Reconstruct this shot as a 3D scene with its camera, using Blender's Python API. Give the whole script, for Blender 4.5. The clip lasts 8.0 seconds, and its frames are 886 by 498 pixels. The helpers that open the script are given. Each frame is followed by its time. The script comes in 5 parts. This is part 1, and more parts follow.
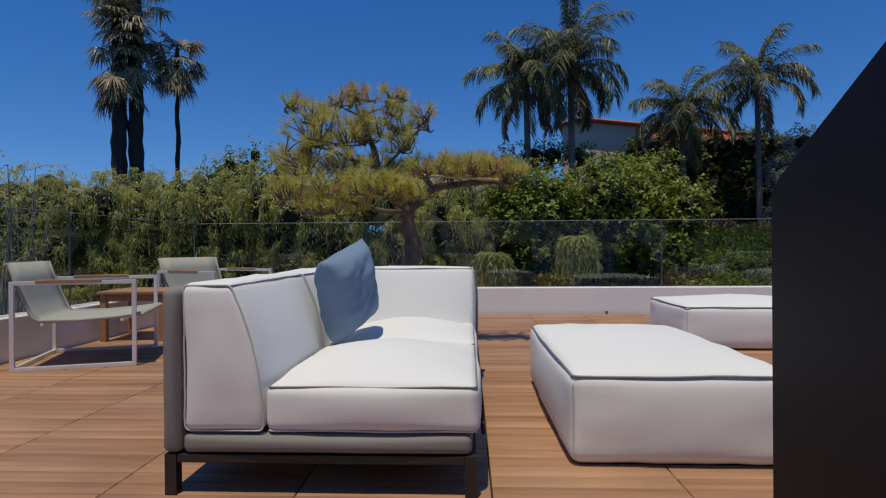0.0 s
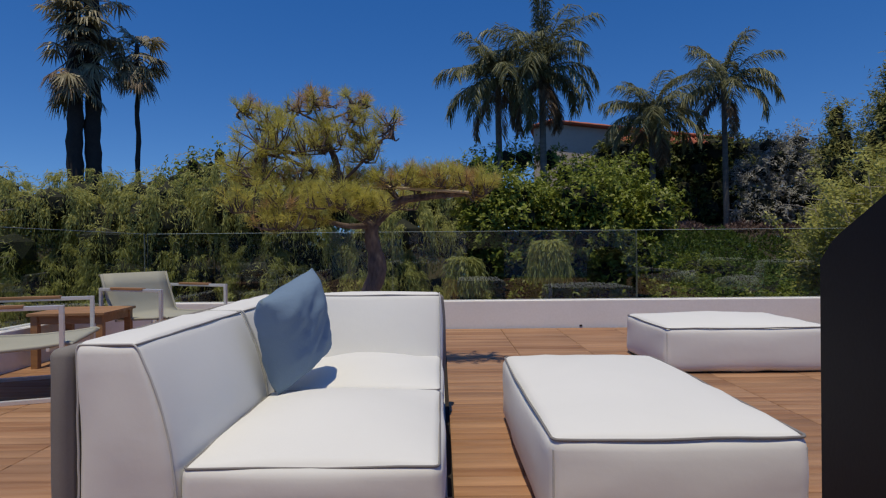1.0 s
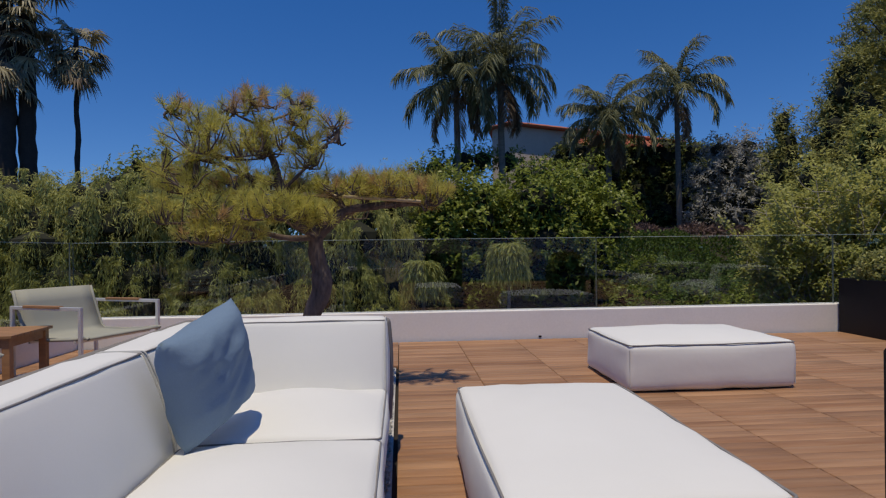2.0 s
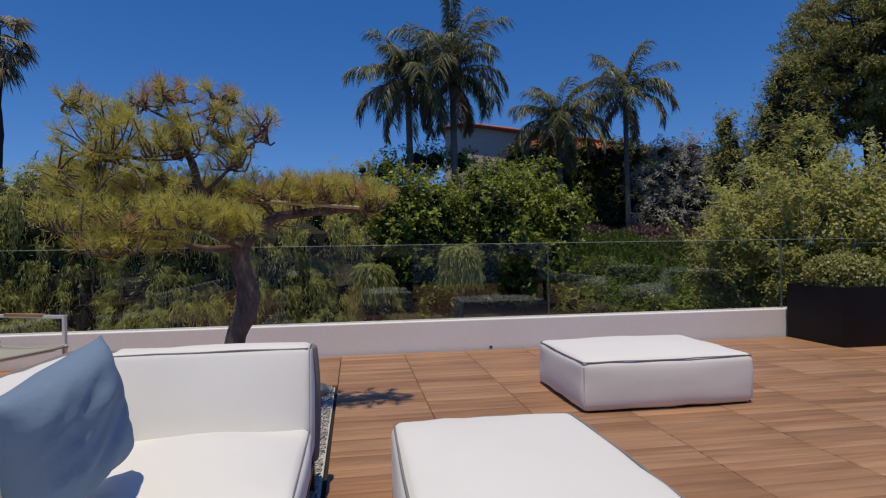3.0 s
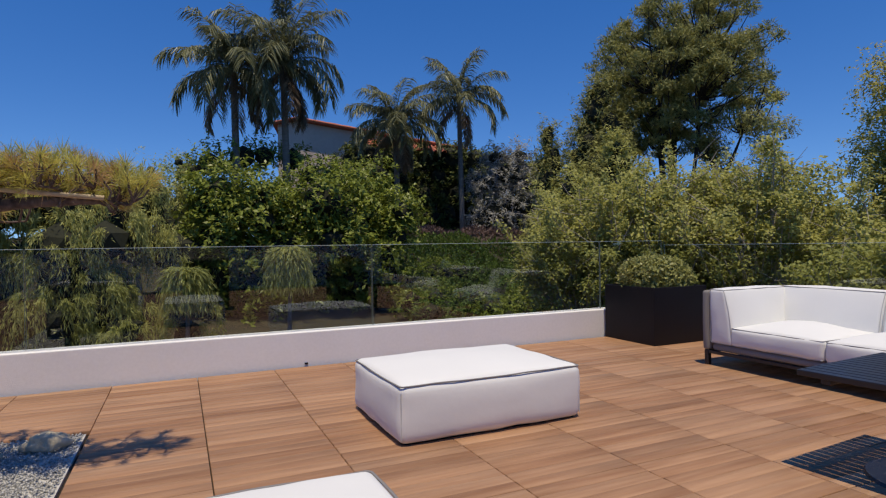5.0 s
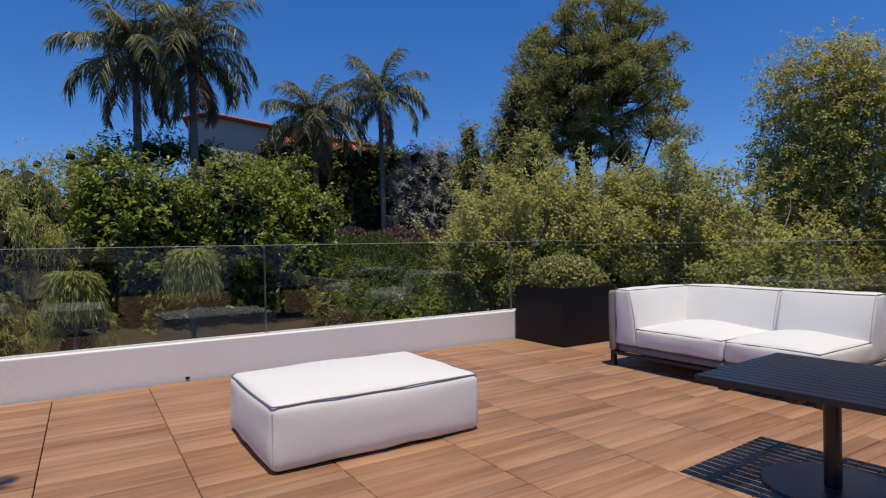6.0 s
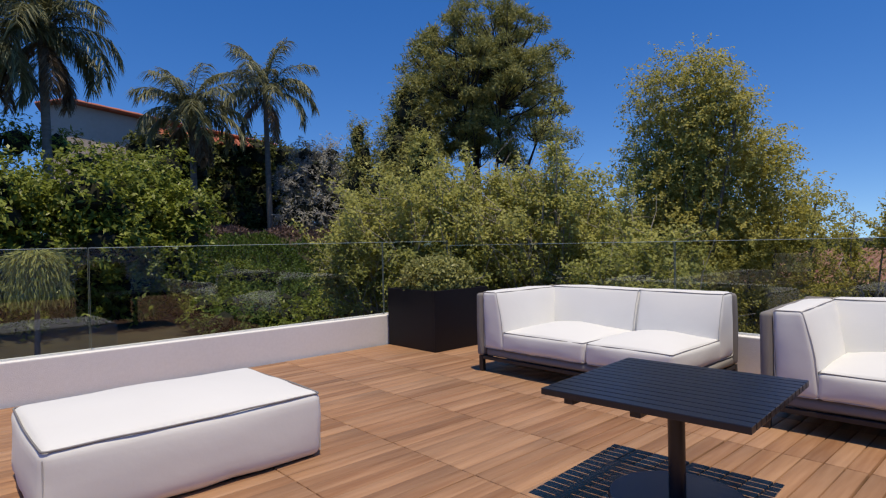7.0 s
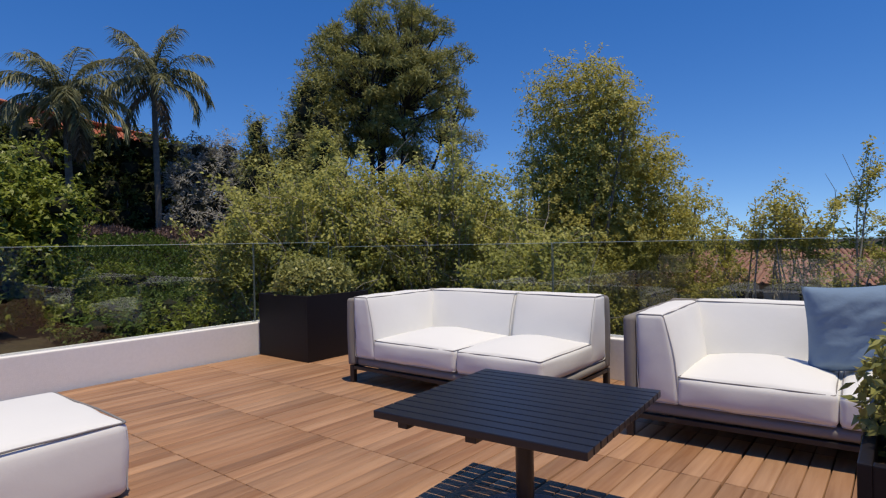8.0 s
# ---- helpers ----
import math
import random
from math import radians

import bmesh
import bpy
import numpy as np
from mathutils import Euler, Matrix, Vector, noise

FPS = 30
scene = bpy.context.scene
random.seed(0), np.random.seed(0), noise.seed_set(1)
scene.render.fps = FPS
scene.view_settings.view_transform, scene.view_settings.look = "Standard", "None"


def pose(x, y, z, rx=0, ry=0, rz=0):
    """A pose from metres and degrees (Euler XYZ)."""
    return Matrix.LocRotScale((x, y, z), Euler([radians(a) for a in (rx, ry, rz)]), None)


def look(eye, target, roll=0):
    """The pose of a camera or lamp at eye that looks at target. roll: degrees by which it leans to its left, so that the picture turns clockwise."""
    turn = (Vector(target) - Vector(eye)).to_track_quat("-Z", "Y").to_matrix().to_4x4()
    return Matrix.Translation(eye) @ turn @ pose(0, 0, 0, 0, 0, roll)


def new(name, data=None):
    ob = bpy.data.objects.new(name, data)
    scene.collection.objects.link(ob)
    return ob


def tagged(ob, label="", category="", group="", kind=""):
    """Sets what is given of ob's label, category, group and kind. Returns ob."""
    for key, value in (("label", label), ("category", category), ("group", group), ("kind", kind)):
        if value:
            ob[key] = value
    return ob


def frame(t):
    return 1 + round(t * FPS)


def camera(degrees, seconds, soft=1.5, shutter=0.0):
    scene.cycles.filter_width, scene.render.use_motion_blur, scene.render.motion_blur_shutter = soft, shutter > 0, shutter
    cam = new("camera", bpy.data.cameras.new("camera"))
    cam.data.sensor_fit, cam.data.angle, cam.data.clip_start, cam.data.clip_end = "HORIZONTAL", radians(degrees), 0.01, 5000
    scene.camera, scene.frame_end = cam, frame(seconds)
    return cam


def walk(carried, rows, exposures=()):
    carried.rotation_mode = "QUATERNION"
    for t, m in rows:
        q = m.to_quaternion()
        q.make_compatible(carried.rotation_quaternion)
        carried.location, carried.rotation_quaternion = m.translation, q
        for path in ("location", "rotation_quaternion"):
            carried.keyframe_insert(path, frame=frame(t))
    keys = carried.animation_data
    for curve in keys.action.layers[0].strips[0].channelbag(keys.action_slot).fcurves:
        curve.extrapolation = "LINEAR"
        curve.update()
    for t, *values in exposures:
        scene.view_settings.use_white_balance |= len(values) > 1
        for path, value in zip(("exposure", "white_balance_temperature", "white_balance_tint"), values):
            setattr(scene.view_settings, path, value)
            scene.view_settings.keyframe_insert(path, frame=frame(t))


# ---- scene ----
# ---- camera ----
cam = camera(75.2, 8.0, soft=1.2)
PATH = [
    (0, (1.508, 0.31, 0.761), (1.419, 2.308, 0.759), -0.4),
    (0.5, (1.517, 0.468, 0.821), (1.478, 2.468, 0.817), -0.4),
    (1, (1.538, 0.614, 0.886), (1.546, 2.614, 0.884), -0.5),
    (1.5, (1.564, 0.756, 0.93), (1.639, 2.755, 0.928), -0.6),
    (3, (1.715, 1.228, 1.04), (2.02, 3.204, 1.036), -0.9),
    (3.5, (1.776, 1.384, 1.045), (2.181, 3.343, 1.039), -0.9),
    (4, (1.847, 1.528, 1.062), (2.392, 3.452, 1.055), -0.9),
    (4.5, (1.943, 1.666, 1.059), (2.646, 3.538, 1.049), -0.9),
    (6, (2.39, 1.963, 1.04), (3.45, 3.658, 1.029), -1.1),
    (6.5, (2.585, 2.033, 1.06), (3.782, 3.636, 1.043), -1.3),
    (7, (2.794, 2.057, 1.05), (4.14, 3.536, 1.03), -1.3),
    (7.5, (3.014, 2.065, 1.04), (4.487, 3.417, 1.02), -1.3),
    (8, (3.225, 2.053, 1.038), (4.783, 3.307, 1.018), -1.2),
]
walk(cam, [(t, look(e, g, r)) for t, e, g, r in PATH],
     [(0, -0.21, 7700, 2), (1.5, -0.32, 7800, 4), (3.0, -0.22, 7900, 6), (4.5, -0.01, 7950, 6), (6.5, 0.07, 7950, 6), (8.0, 0.06, 7950, 6)])

# ---- light ----
SUN_FROM = Vector((-0.09, -0.24, 1.0)).normalized()
world = bpy.data.worlds.new("sky")
scene.world = world
world.use_nodes = True
wn = world.node_tree.nodes
sky = wn.new("ShaderNodeTexSky")
sky.sky_type = "NISHITA"
sky.sun_disc = False
sky.sun_elevation = math.asin(SUN_FROM.z)
sky.sun_rotation = math.atan2(SUN_FROM.x, SUN_FROM.y)
sky.altitude = 1500
sky.air_density = 1.0
sky.dust_density = 0.1
sky.ozone_density = 3.0
co = wn.new("ShaderNodeTexCoord")
lift = wn.new("ShaderNodeVectorMath")
lift.operation = "ADD"
lift.inputs[1].default_value = (0, 0, 0.1)
world.node_tree.links.new(co.outputs["Generated"], lift.inputs[0])
world.node_tree.links.new(lift.outputs[0], sky.inputs["Vector"])
bg = wn["Background"]
bg.inputs["Strength"].default_value = 0.158
rich = wn.new("ShaderNodeHueSaturation")
rich.inputs["Saturation"].default_value = 1.36
rich.inputs["Value"].default_value = 1.06
rich.inputs["Hue"].default_value = 0.5145
world.node_tree.links.new(sky.outputs[0], rich.inputs["Color"])
world.node_tree.links.new(rich.outputs[0], bg.inputs["Color"])
sun_data = bpy.data.lights.new("sun", "SUN")
sun_data.energy, sun_data.angle, sun_data.color = 3.4, radians(0.5), (1.0, 0.93, 0.82)
sun = new("sun", sun_data)
sun.matrix_world = look(SUN_FROM * 50, (0, 0, 0))


# ---- materials ----
def srgb(r, g, b):
    f = lambda c: (c / 255 / 12.92) if c / 255 <= 0.04045 else ((c / 255 + 0.055) / 1.055) ** 2.4
    return (f(r), f(g), f(b), 1.0)


def mat(name, col, rough=0.6, metal=0.0, col2=None, scale=(4, 60), var=0.25, bump=0.1, bscale=150, rnd=0.0, island=False,
        stretch=(1, 1, 1), spec=0.5, trans=0.0, sheen=0.0, tone=None):
    """Procedural surface: colour varied at two scales and from piece to piece, with fine relief."""
    m = bpy.data.materials.new(name)
    m.use_nodes = True
    nt, N, L = m.node_tree, m.node_tree.nodes, m.node_tree.links
    b = N["Principled BSDF"]
    b.inputs["Roughness"].default_value, b.inputs["Metallic"].default_value = rough, metal
    b.inputs["Specular IOR Level"].default_value = spec
    if sheen:
        b.inputs["Sheen Weight"].default_value = sheen
    tc = N.new("ShaderNodeTexCoord")
    mp = N.new("ShaderNodeMapping")
    mp.inputs["Scale"].default_value = stretch
    if rnd and not island:
        info = N.new("ShaderNodeObjectInfo")
        rsock = info.outputs["Random"]
    else:
        info = N.new("ShaderNodeNewGeometry")
        rsock = info.outputs["Random Per Island"]
    vec = tc.outputs["Object"]
    if rnd:
        off = N.new("ShaderNodeVectorMath")
        off.operation = "MULTIPLY_ADD"
        cmb = N.new("ShaderNodeCombineXYZ")
        for i in range(3):
            L.new(rsock, cmb.inputs[i])
        off.inputs[1].default_value = (37.0, 53.0, 71.0)
        L.new(cmb.outputs[0], off.inputs[0])
        L.new(vec, off.inputs[2])
        vec = off.outputs[0]
    L.new(vec, mp.inputs["Vector"])
    n1 = N.new("ShaderNodeTexNoise")
    n1.inputs["Scale"].default_value, n1.inputs["Detail"].default_value = scale[0], 3
    n2 = N.new("ShaderNodeTexNoise")
    n2.inputs["Scale"].default_value, n2.inputs["Detail"].default_value = scale[1], 4
    for n in (n1, n2):
        L.new(mp.outputs[0], n.inputs["Vector"])
    add = N.new("ShaderNodeMath")
    add.operation = "ADD"
    L.new(n1.outputs[0], add.inputs[0])
    L.new(n2.outputs[0], add.inputs[1])
    if rnd:
        ra = N.new("ShaderNodeMath")
        ra.operation = "MULTIPLY_ADD"
        ra.inputs[1].default_value = rnd
        L.new(rsock, ra.inputs[0])
        L.new(add.outputs[0], ra.inputs[2])
        add = ra
    rng = N.new("ShaderNodeMapRange")
    rng.inputs["From Min"].default_value, rng.inputs["From Max"].default_value = 0.6, 1.4 + rnd
    L.new(add.outputs[0], rng.inputs["Value"])
    mix = N.new("ShaderNodeMix")
    mix.data_type = "RGBA"
    c1 = tuple(c * (1 - var) for c in col[:3]) + (1,)
    c2 = col2 or tuple(min(1, c * (1 + var)) for c in col[:3]) + (1,)
    mix.inputs["A"].default_value, mix.inputs["B"].default_value = c1, c2
    L.new(rng.outputs[0], mix.inputs["Factor"])
    if tone:
        # some pieces, and soft patches across them, lean to another hue
        patch = N.new("ShaderNodeTexNoise")
        patch.inputs["Scale"].default_value, patch.inputs["Detail"].default_value = 1.3, 2
        L.new(tc.outputs["Object"] if island else vec, patch.inputs["Vector"])
        pick = N.new("ShaderNodeMath")
        pick.operation = "MULTIPLY_ADD"
        pick.inputs[1].default_value = 7.31
        pick.inputs[2].default_value = 0.13
        L.new(rsock, pick.inputs[0])
        fr = N.new("ShaderNodeMath")
        fr.operation = "FRACT"
        L.new(pick.outputs[0], fr.inputs[0])
        am = N.new("ShaderNodeMath")
        am.operation = "MULTIPLY"
        soft = N.new("ShaderNodeMapRange")
        soft.inputs["From Min"].default_value, soft.inputs["From Max"].default_value = 0.3, 0.65
        L.new(patch.outputs[0], soft.inputs["Value"])
        L.new(fr.outputs[0], am.inputs[0])
        L.new(soft.outputs[0], am.inputs[1])
        mix2 = N.new("ShaderNodeMix")
        mix2.data_type = "RGBA"
        mix2.blend_type = "MULTIPLY"
        mix2.inputs["B"].default_value = tone
        L.new(am.outputs[0], mix2.inputs["Factor"])
        L.new(mix.outputs["Result"], mix2.inputs["A"])
        mix = mix2
    L.new(mix.outputs["Result"], b.inputs["Base Color"])
    if bump:
        n3 = N.new("ShaderNodeTexNoise")
        n3.inputs["Scale"].default_value, n3.inputs["Detail"].default_value = bscale, 3
        L.new(mp.outputs[0], n3.inputs["Vector"])
        bp = N.new("ShaderNodeBump")
        bp.inputs["Strength"].default_value, bp.inputs["Distance"].default_value = bump, 0.01
        L.new(n3.outputs[0], bp.inputs["Height"])
        L.new(bp.outputs[0], b.inputs["Normal"])
    if trans:
        tr = N.new("ShaderNodeBsdfTranslucent")
        L.new(mix.outputs["Result"], tr.inputs["Color"])
        mx = N.new("ShaderNodeMixShader")
        mx.inputs[0].default_value = trans
        L.new(b.outputs[0], mx.inputs[1])
        L.new(tr.outputs[0], mx.inputs[2])
        L.new(mx.outputs[0], N["Material Output"].inputs["Surface"])
    return m


def leafmat(name, col, col2, trans=0.25, rough=0.55, rnd=0.5):
    return mat(name, col, rough, col2=col2, scale=(0.6, 6), var=0.15, bump=0, rnd=rnd, island=True, trans=trans, spec=0.3)


def glassmat():
    m = bpy.data.materials.new("clear_glass")
    m.use_nodes = True
    N, L = m.node_tree.nodes, m.node_tree.links
    t = N.new("ShaderNodeBsdfTransparent")
    t.inputs[0].default_value = (0.86, 0.89, 0.88, 1)
    g = N.new("ShaderNodeBsdfGlossy")
    g.inputs["Roughness"].default_value = 0.0
    lw = N.new("ShaderNodeLayerWeight")
    lw.inputs[0].default_value = 0.5
    pw = N.new("ShaderNodeMath")
    pw.operation = "POWER"
    pw.inputs[1].default_value = 5.0
    L.new(lw.outputs["Facing"], pw.inputs[0])
    f = N.new("ShaderNodeMath")
    f.operation = "MULTIPLY_ADD"
    f.inputs[1].default_value, f.inputs[2].default_value = 0.9, 0.055
    L.new(pw.outputs[0], f.inputs[0])
    mx = N.new("ShaderNodeMixShader")
    L.new(f.outputs[0], mx.inputs[0])
    L.new(t.outputs[0], mx.inputs[1])
    L.new(g.outputs[0], mx.inputs[2])
    L.new(mx.outputs[0], N["Material Output"].inputs["Surface"])
    return m


M_WHITE = mat("white_fabric", (0.75, 0.75, 0.735), 0.9, var=0.03, scale=(3, 400), bump=0.12, bscale=16, spec=0.2, sheen=0.1)
M_PIPE = mat("grey_piping", (0.22, 0.21, 0.21), 0.85, var=0.1, bump=0.05)
M_SEAM = mat("white_piping", (0.52, 0.52, 0.51), 0.85, var=0.05, bump=0.05)
M_GREY = mat("grey_fabric", (0.225, 0.21, 0.2), 0.9, var=0.08, scale=(4, 300), bump=0.12, bscale=800, spec=0.2)
M_BLUE = mat("blue_fabric", (0.165, 0.245, 0.35), 0.85, var=0.1, scale=(4, 300), bump=0.4, bscale=22, spec=0.2)
M_BRONZE = mat("dark_metal", (0.035, 0.03, 0.03), 0.45, 0.3, var=0.15, bump=0.03)
M_BLACK = mat("black_painted_metal", (0.009, 0.007, 0.009), 0.5, 0.0, var=0.2, scale=(2, 30), bump=0.03, spec=0.25)
M_SLATE = mat("black_slat_metal", (0.016, 0.016, 0.022), 0.32, 0.0, var=0.2, bump=0.05)
M_STUCCO = mat("white_stucco", (0.81, 0.80, 0.79), 0.9, var=0.05, scale=(1.5, 40), bump=0.25, bscale=220)
M_ALU = mat("brushed_aluminium", (0.78, 0.78, 0.78), 0.35, 0.4, var=0.05, bump=0.02)
M_SLING = mat("grey_sling_mesh", (0.36, 0.36, 0.31), 0.8, var=0.06, scale=(5, 300), bump=0.1, bscale=900)
M_TEAK = mat("teak", (0.36, 0.19, 0.09), 0.6, var=0.3, scale=(6, 40), stretch=(0.15, 1, 1), bump=0.1, bscale=80)
DECK = dict(col=(0.255, 0.115, 0.056), rough=0.58, col2=(0.53, 0.315, 0.19, 1), tone=(0.68, 0.71, 0.76, 1), scale=(2.2, 16), var=0.05, bump=0.12, bscale=45,
            rnd=0.4, stretch=(0.16, 2.2, 1), spec=0.24)
M_DECK = mat("ipe_board", **DECK)
M_DECKJ = mat("ipe_board_joined", island=True, **DECK)
M_SUB = mat("deck_underlay", (0.02, 0.015, 0.012), 0.9, bump=0)
M_GRAVEL = mat("grey_gravel", (0.26, 0.255, 0.24), 0.85, col2=(0.66, 0.64, 0.60, 1), scale=(5, 40), bump=0.1, rnd=0.8, island=True)
M_STONE = mat("ochre_boulder", (0.52, 0.44, 0.3), 0.85, var=0.3, scale=(6, 30), bump=0.5, bscale=40)
M_BARK = mat("pine_bark", (0.06, 0.042, 0.038), 0.95, col2=(0.20, 0.15, 0.13, 1), scale=(9, 50), stretch=(1, 1, 0.4), bump=0.8, bscale=45)
M_BARKG = mat("grey_bark", (0.17, 0.15, 0.13), 0.95, var=0.35, scale=(4, 30), stretch=(1, 1, 3), bump=0.4, bscale=20)
M_TWIG = mat("pale_grey_twig", (0.38, 0.33, 0.28), 0.9, var=0.3, scale=(4, 30), bump=0.2)
M_BARKD = mat("dark_fibrous_bark", (0.035, 0.028, 0.024), 0.95, var=0.4, scale=(4, 30), bump=0.5, bscale=20)
M_BAMBOO = mat("bamboo_pole", (0.45, 0.36, 0.24), 0.6, var=0.2, bump=0.05)
M_SOIL = mat("soil", (0.07, 0.045, 0.032), 0.95, var=0.4, scale=(0.3, 6), bump=0.4, bscale=8)
M_GROUND = mat("dry_ground", (0.035, 0.026, 0.018), 0.95, col2=(0.07, 0.06, 0.032, 1), scale=(0.08, 1.5), bump=0.3, bscale=4)
# near-black colour that stands in for shade deep inside foliage
M_GAP_SHADE = mat("foliage_gap_shade", (0.018, 0.02, 0.01), 0.95, var=0.4, scale=(2, 8), bump=0.3, bscale=8)
M_GLASS = glassmat()
M_GLEDGE = mat("polished_glass_edge", (0.55, 0.66, 0.62), 0.25, var=0.05, bump=0)
M_TILEF = mat("faded_terracotta_tile", (0.40, 0.20, 0.145), 0.85, var=0.25, scale=(1, 8), bump=0.2, rnd=0.4, island=True)
M_GLSIDE = mat("glass_side_edge", (0.16, 0.2, 0.18), 0.3, var=0.05, bump=0)
M_TILE = mat("terracotta_tile", (0.42, 0.13, 0.075), 0.8, var=0.3, scale=(1, 8), bump=0.2, rnd=0.5, island=True)
M_TAN = mat("tan_stucco", (0.55, 0.45, 0.36), 0.9, var=0.08, scale=(0.5, 5), bump=0.1, bscale=20)
M_PANE = mat("dark_window_glass", (0.02, 0.025, 0.03), 0.08, var=0.1, bump=0)
M_NEEDLE = leafmat("pine_needles", (0.42, 0.42, 0.10), (0.84, 0.76, 0.22, 1), 0.45)
M_NEEDLEB = leafmat("browning_pine_needles", (0.46, 0.31, 0.13), (0.78, 0.52, 0.26, 1), 0.45)
M_WEEP = leafmat("weeping_leaf", (0.22, 0.24, 0.07), (0.74, 0.72, 0.25, 1), 0.42, rnd=0.35)
M_FICUS = leafmat("bright_green_leaf", (0.06, 0.085, 0.016), (0.40, 0.46, 0.08, 1), 0.32, 0.4, rnd=0.2)
M_HEDGE = leafmat("dark_hedge_leaf", (0.035, 0.046, 0.014), (0.19, 0.22, 0.05, 1), 0.22, rnd=0.3)
M_GREYL = leafmat("grey_leaf", (0.20, 0.20, 0.18), (0.50, 0.49, 0.46, 1), 0.25, rnd=0.25)
M_LIGHT = leafmat("light_green_leaf", (0.19, 0.215, 0.06), (0.72, 0.69, 0.22, 1), 0.45, rnd=0.3)
M_YELLOW = leafmat("yellow_green_leaf", (0.25, 0.235, 0.055), (0.78, 0.70, 0.2, 1), 0.45, rnd=0.3)
M_DKPINE = leafmat("dark_pine_needle", (0.13, 0.145, 0.042), (0.46, 0.44, 0.15, 1), 0.35)
M_PALM = leafmat("palm_leaflet", (0.075, 0.09, 0.042), (0.34, 0.34, 0.18, 1), 0.3, 0.4)
M_FAN = leafmat("fan_palm_leaf", (0.14, 0.125, 0.07), (0.50, 0.43, 0.26, 1), 0.25, 0.4)
M_DEAD = leafmat("dead_palm_leaf", (0.15, 0.095, 0.06), (0.38, 0.27, 0.17, 1), 0.2)
M_COVER = leafmat("ground_cover_leaf", (0.035, 0.062, 0.016), (0.19, 0.28, 0.06, 1), 0.3)
M_BOX = leafmat("variegated_leaf", (0.14, 0.17, 0.04), (0.55, 0.53, 0.2, 1), 0.3, 0.35)
M_MULCH = leafmat("purple_brown_ground_cover", (0.09, 0.055, 0.055), (0.24, 0.16, 0.14, 1), 0.15)


# ---- mesh helpers ----
def part(name, bm, material, parent=None, label="", smooth=False):
    """Links a bmesh as one mesh object under a thing or a part."""
    me = bpy.data.meshes.new(name)
    bm.to_mesh(me)
    bm.free()
    return place(name, me, material, parent, label, smooth)


def place(name, me, material, parent=None, label="", smooth=False):
    if not me.materials:
        me.materials.append(material)
    if smooth:
        me.polygons.foreach_set("use_smooth", [True] * len(me.polygons))
    ob = new(name, me)
    ob.parent = parent
    if label:
        tagged(ob, label)
    return ob


def thing(name, m, label, category, group="", kind=""):
    ob = new(name)
    ob.empty_display_size = 0.1
    ob.matrix_world = m
    return tagged(ob, label, category, group, kind)


def box(bm, x0, x1, y0, y1, z0, z1, bevel=0.0, seg=2):
    r = bmesh.ops.create_cube(bm, size=1)
    bmesh.ops.transform(bm, verts=r["verts"], matrix=Matrix.Translation(((x0 + x1) / 2, (y0 + y1) / 2, (z0 + z1) / 2))
                        @ Matrix.Diagonal((x1 - x0, y1 - y0, z1 - z0, 1)))
    if bevel:
        es = list({e for v in r["verts"] for e in v.link_edges})
        bmesh.ops.bevel(bm, geom=es, offset=bevel, segments=seg, affect="EDGES", profile=0.6)
    return bm


def boxpart(name, dims, material, parent, bevel=0.004, label=""):
    return part(name, box(bmesh.new(), *dims, bevel=bevel), material, parent, label)


def quadmesh(name, V, F):
    V, F = np.asarray(V, dtype=np.float32), np.asarray(F, dtype=np.int32)
    me = bpy.data.meshes.new(name)
    k = F.shape[1]
    me.vertices.add(len(V))
    me.vertices.foreach_set("co", V.ravel())
    me.loops.add(F.size)
    me.loops.foreach_set("vertex_index", F.ravel())
    me.polygons.add(len(F))
    me.polygons.foreach_set("loop_start", np.arange(0, F.size, k, dtype=np.int32))
    me.update(calc_edges=True)
    return me


def unit(a):
    return a / np.maximum(np.linalg.norm(a, axis=-1, keepdims=True), 1e-9)


def leaf_quads(c, d, L, W, rs, facing=None):
    """Lozenge leaves at c along d, or lying square to facing."""
    n = len(c)
    if facing is not None:
        d = np.cross(facing, rs.normal(size=(n, 3))) + 0.25 * unit(d)
        d = unit(d)
        s = unit(np.cross(d, facing))
    else:
        d = unit(d)
        s = unit(np.cross(d, rs.normal(size=(n, 3))))
    L = (L * rs.uniform(0.65, 1.25, n))[:, None]
    W = (W * rs.uniform(0.7, 1.2, n))[:, None]
    fold = unit(np.cross(s, d)) * W * 0.25
    V = np.stack([c, c + d * L * 0.45 + s * W / 2 + fold, c + d * L, c + d * L * 0.45 - s * W / 2 + fold], 1).reshape(-1, 3)
    return V


def quads_of(V):
    return np.arange(len(V)).reshape(-1, 4)


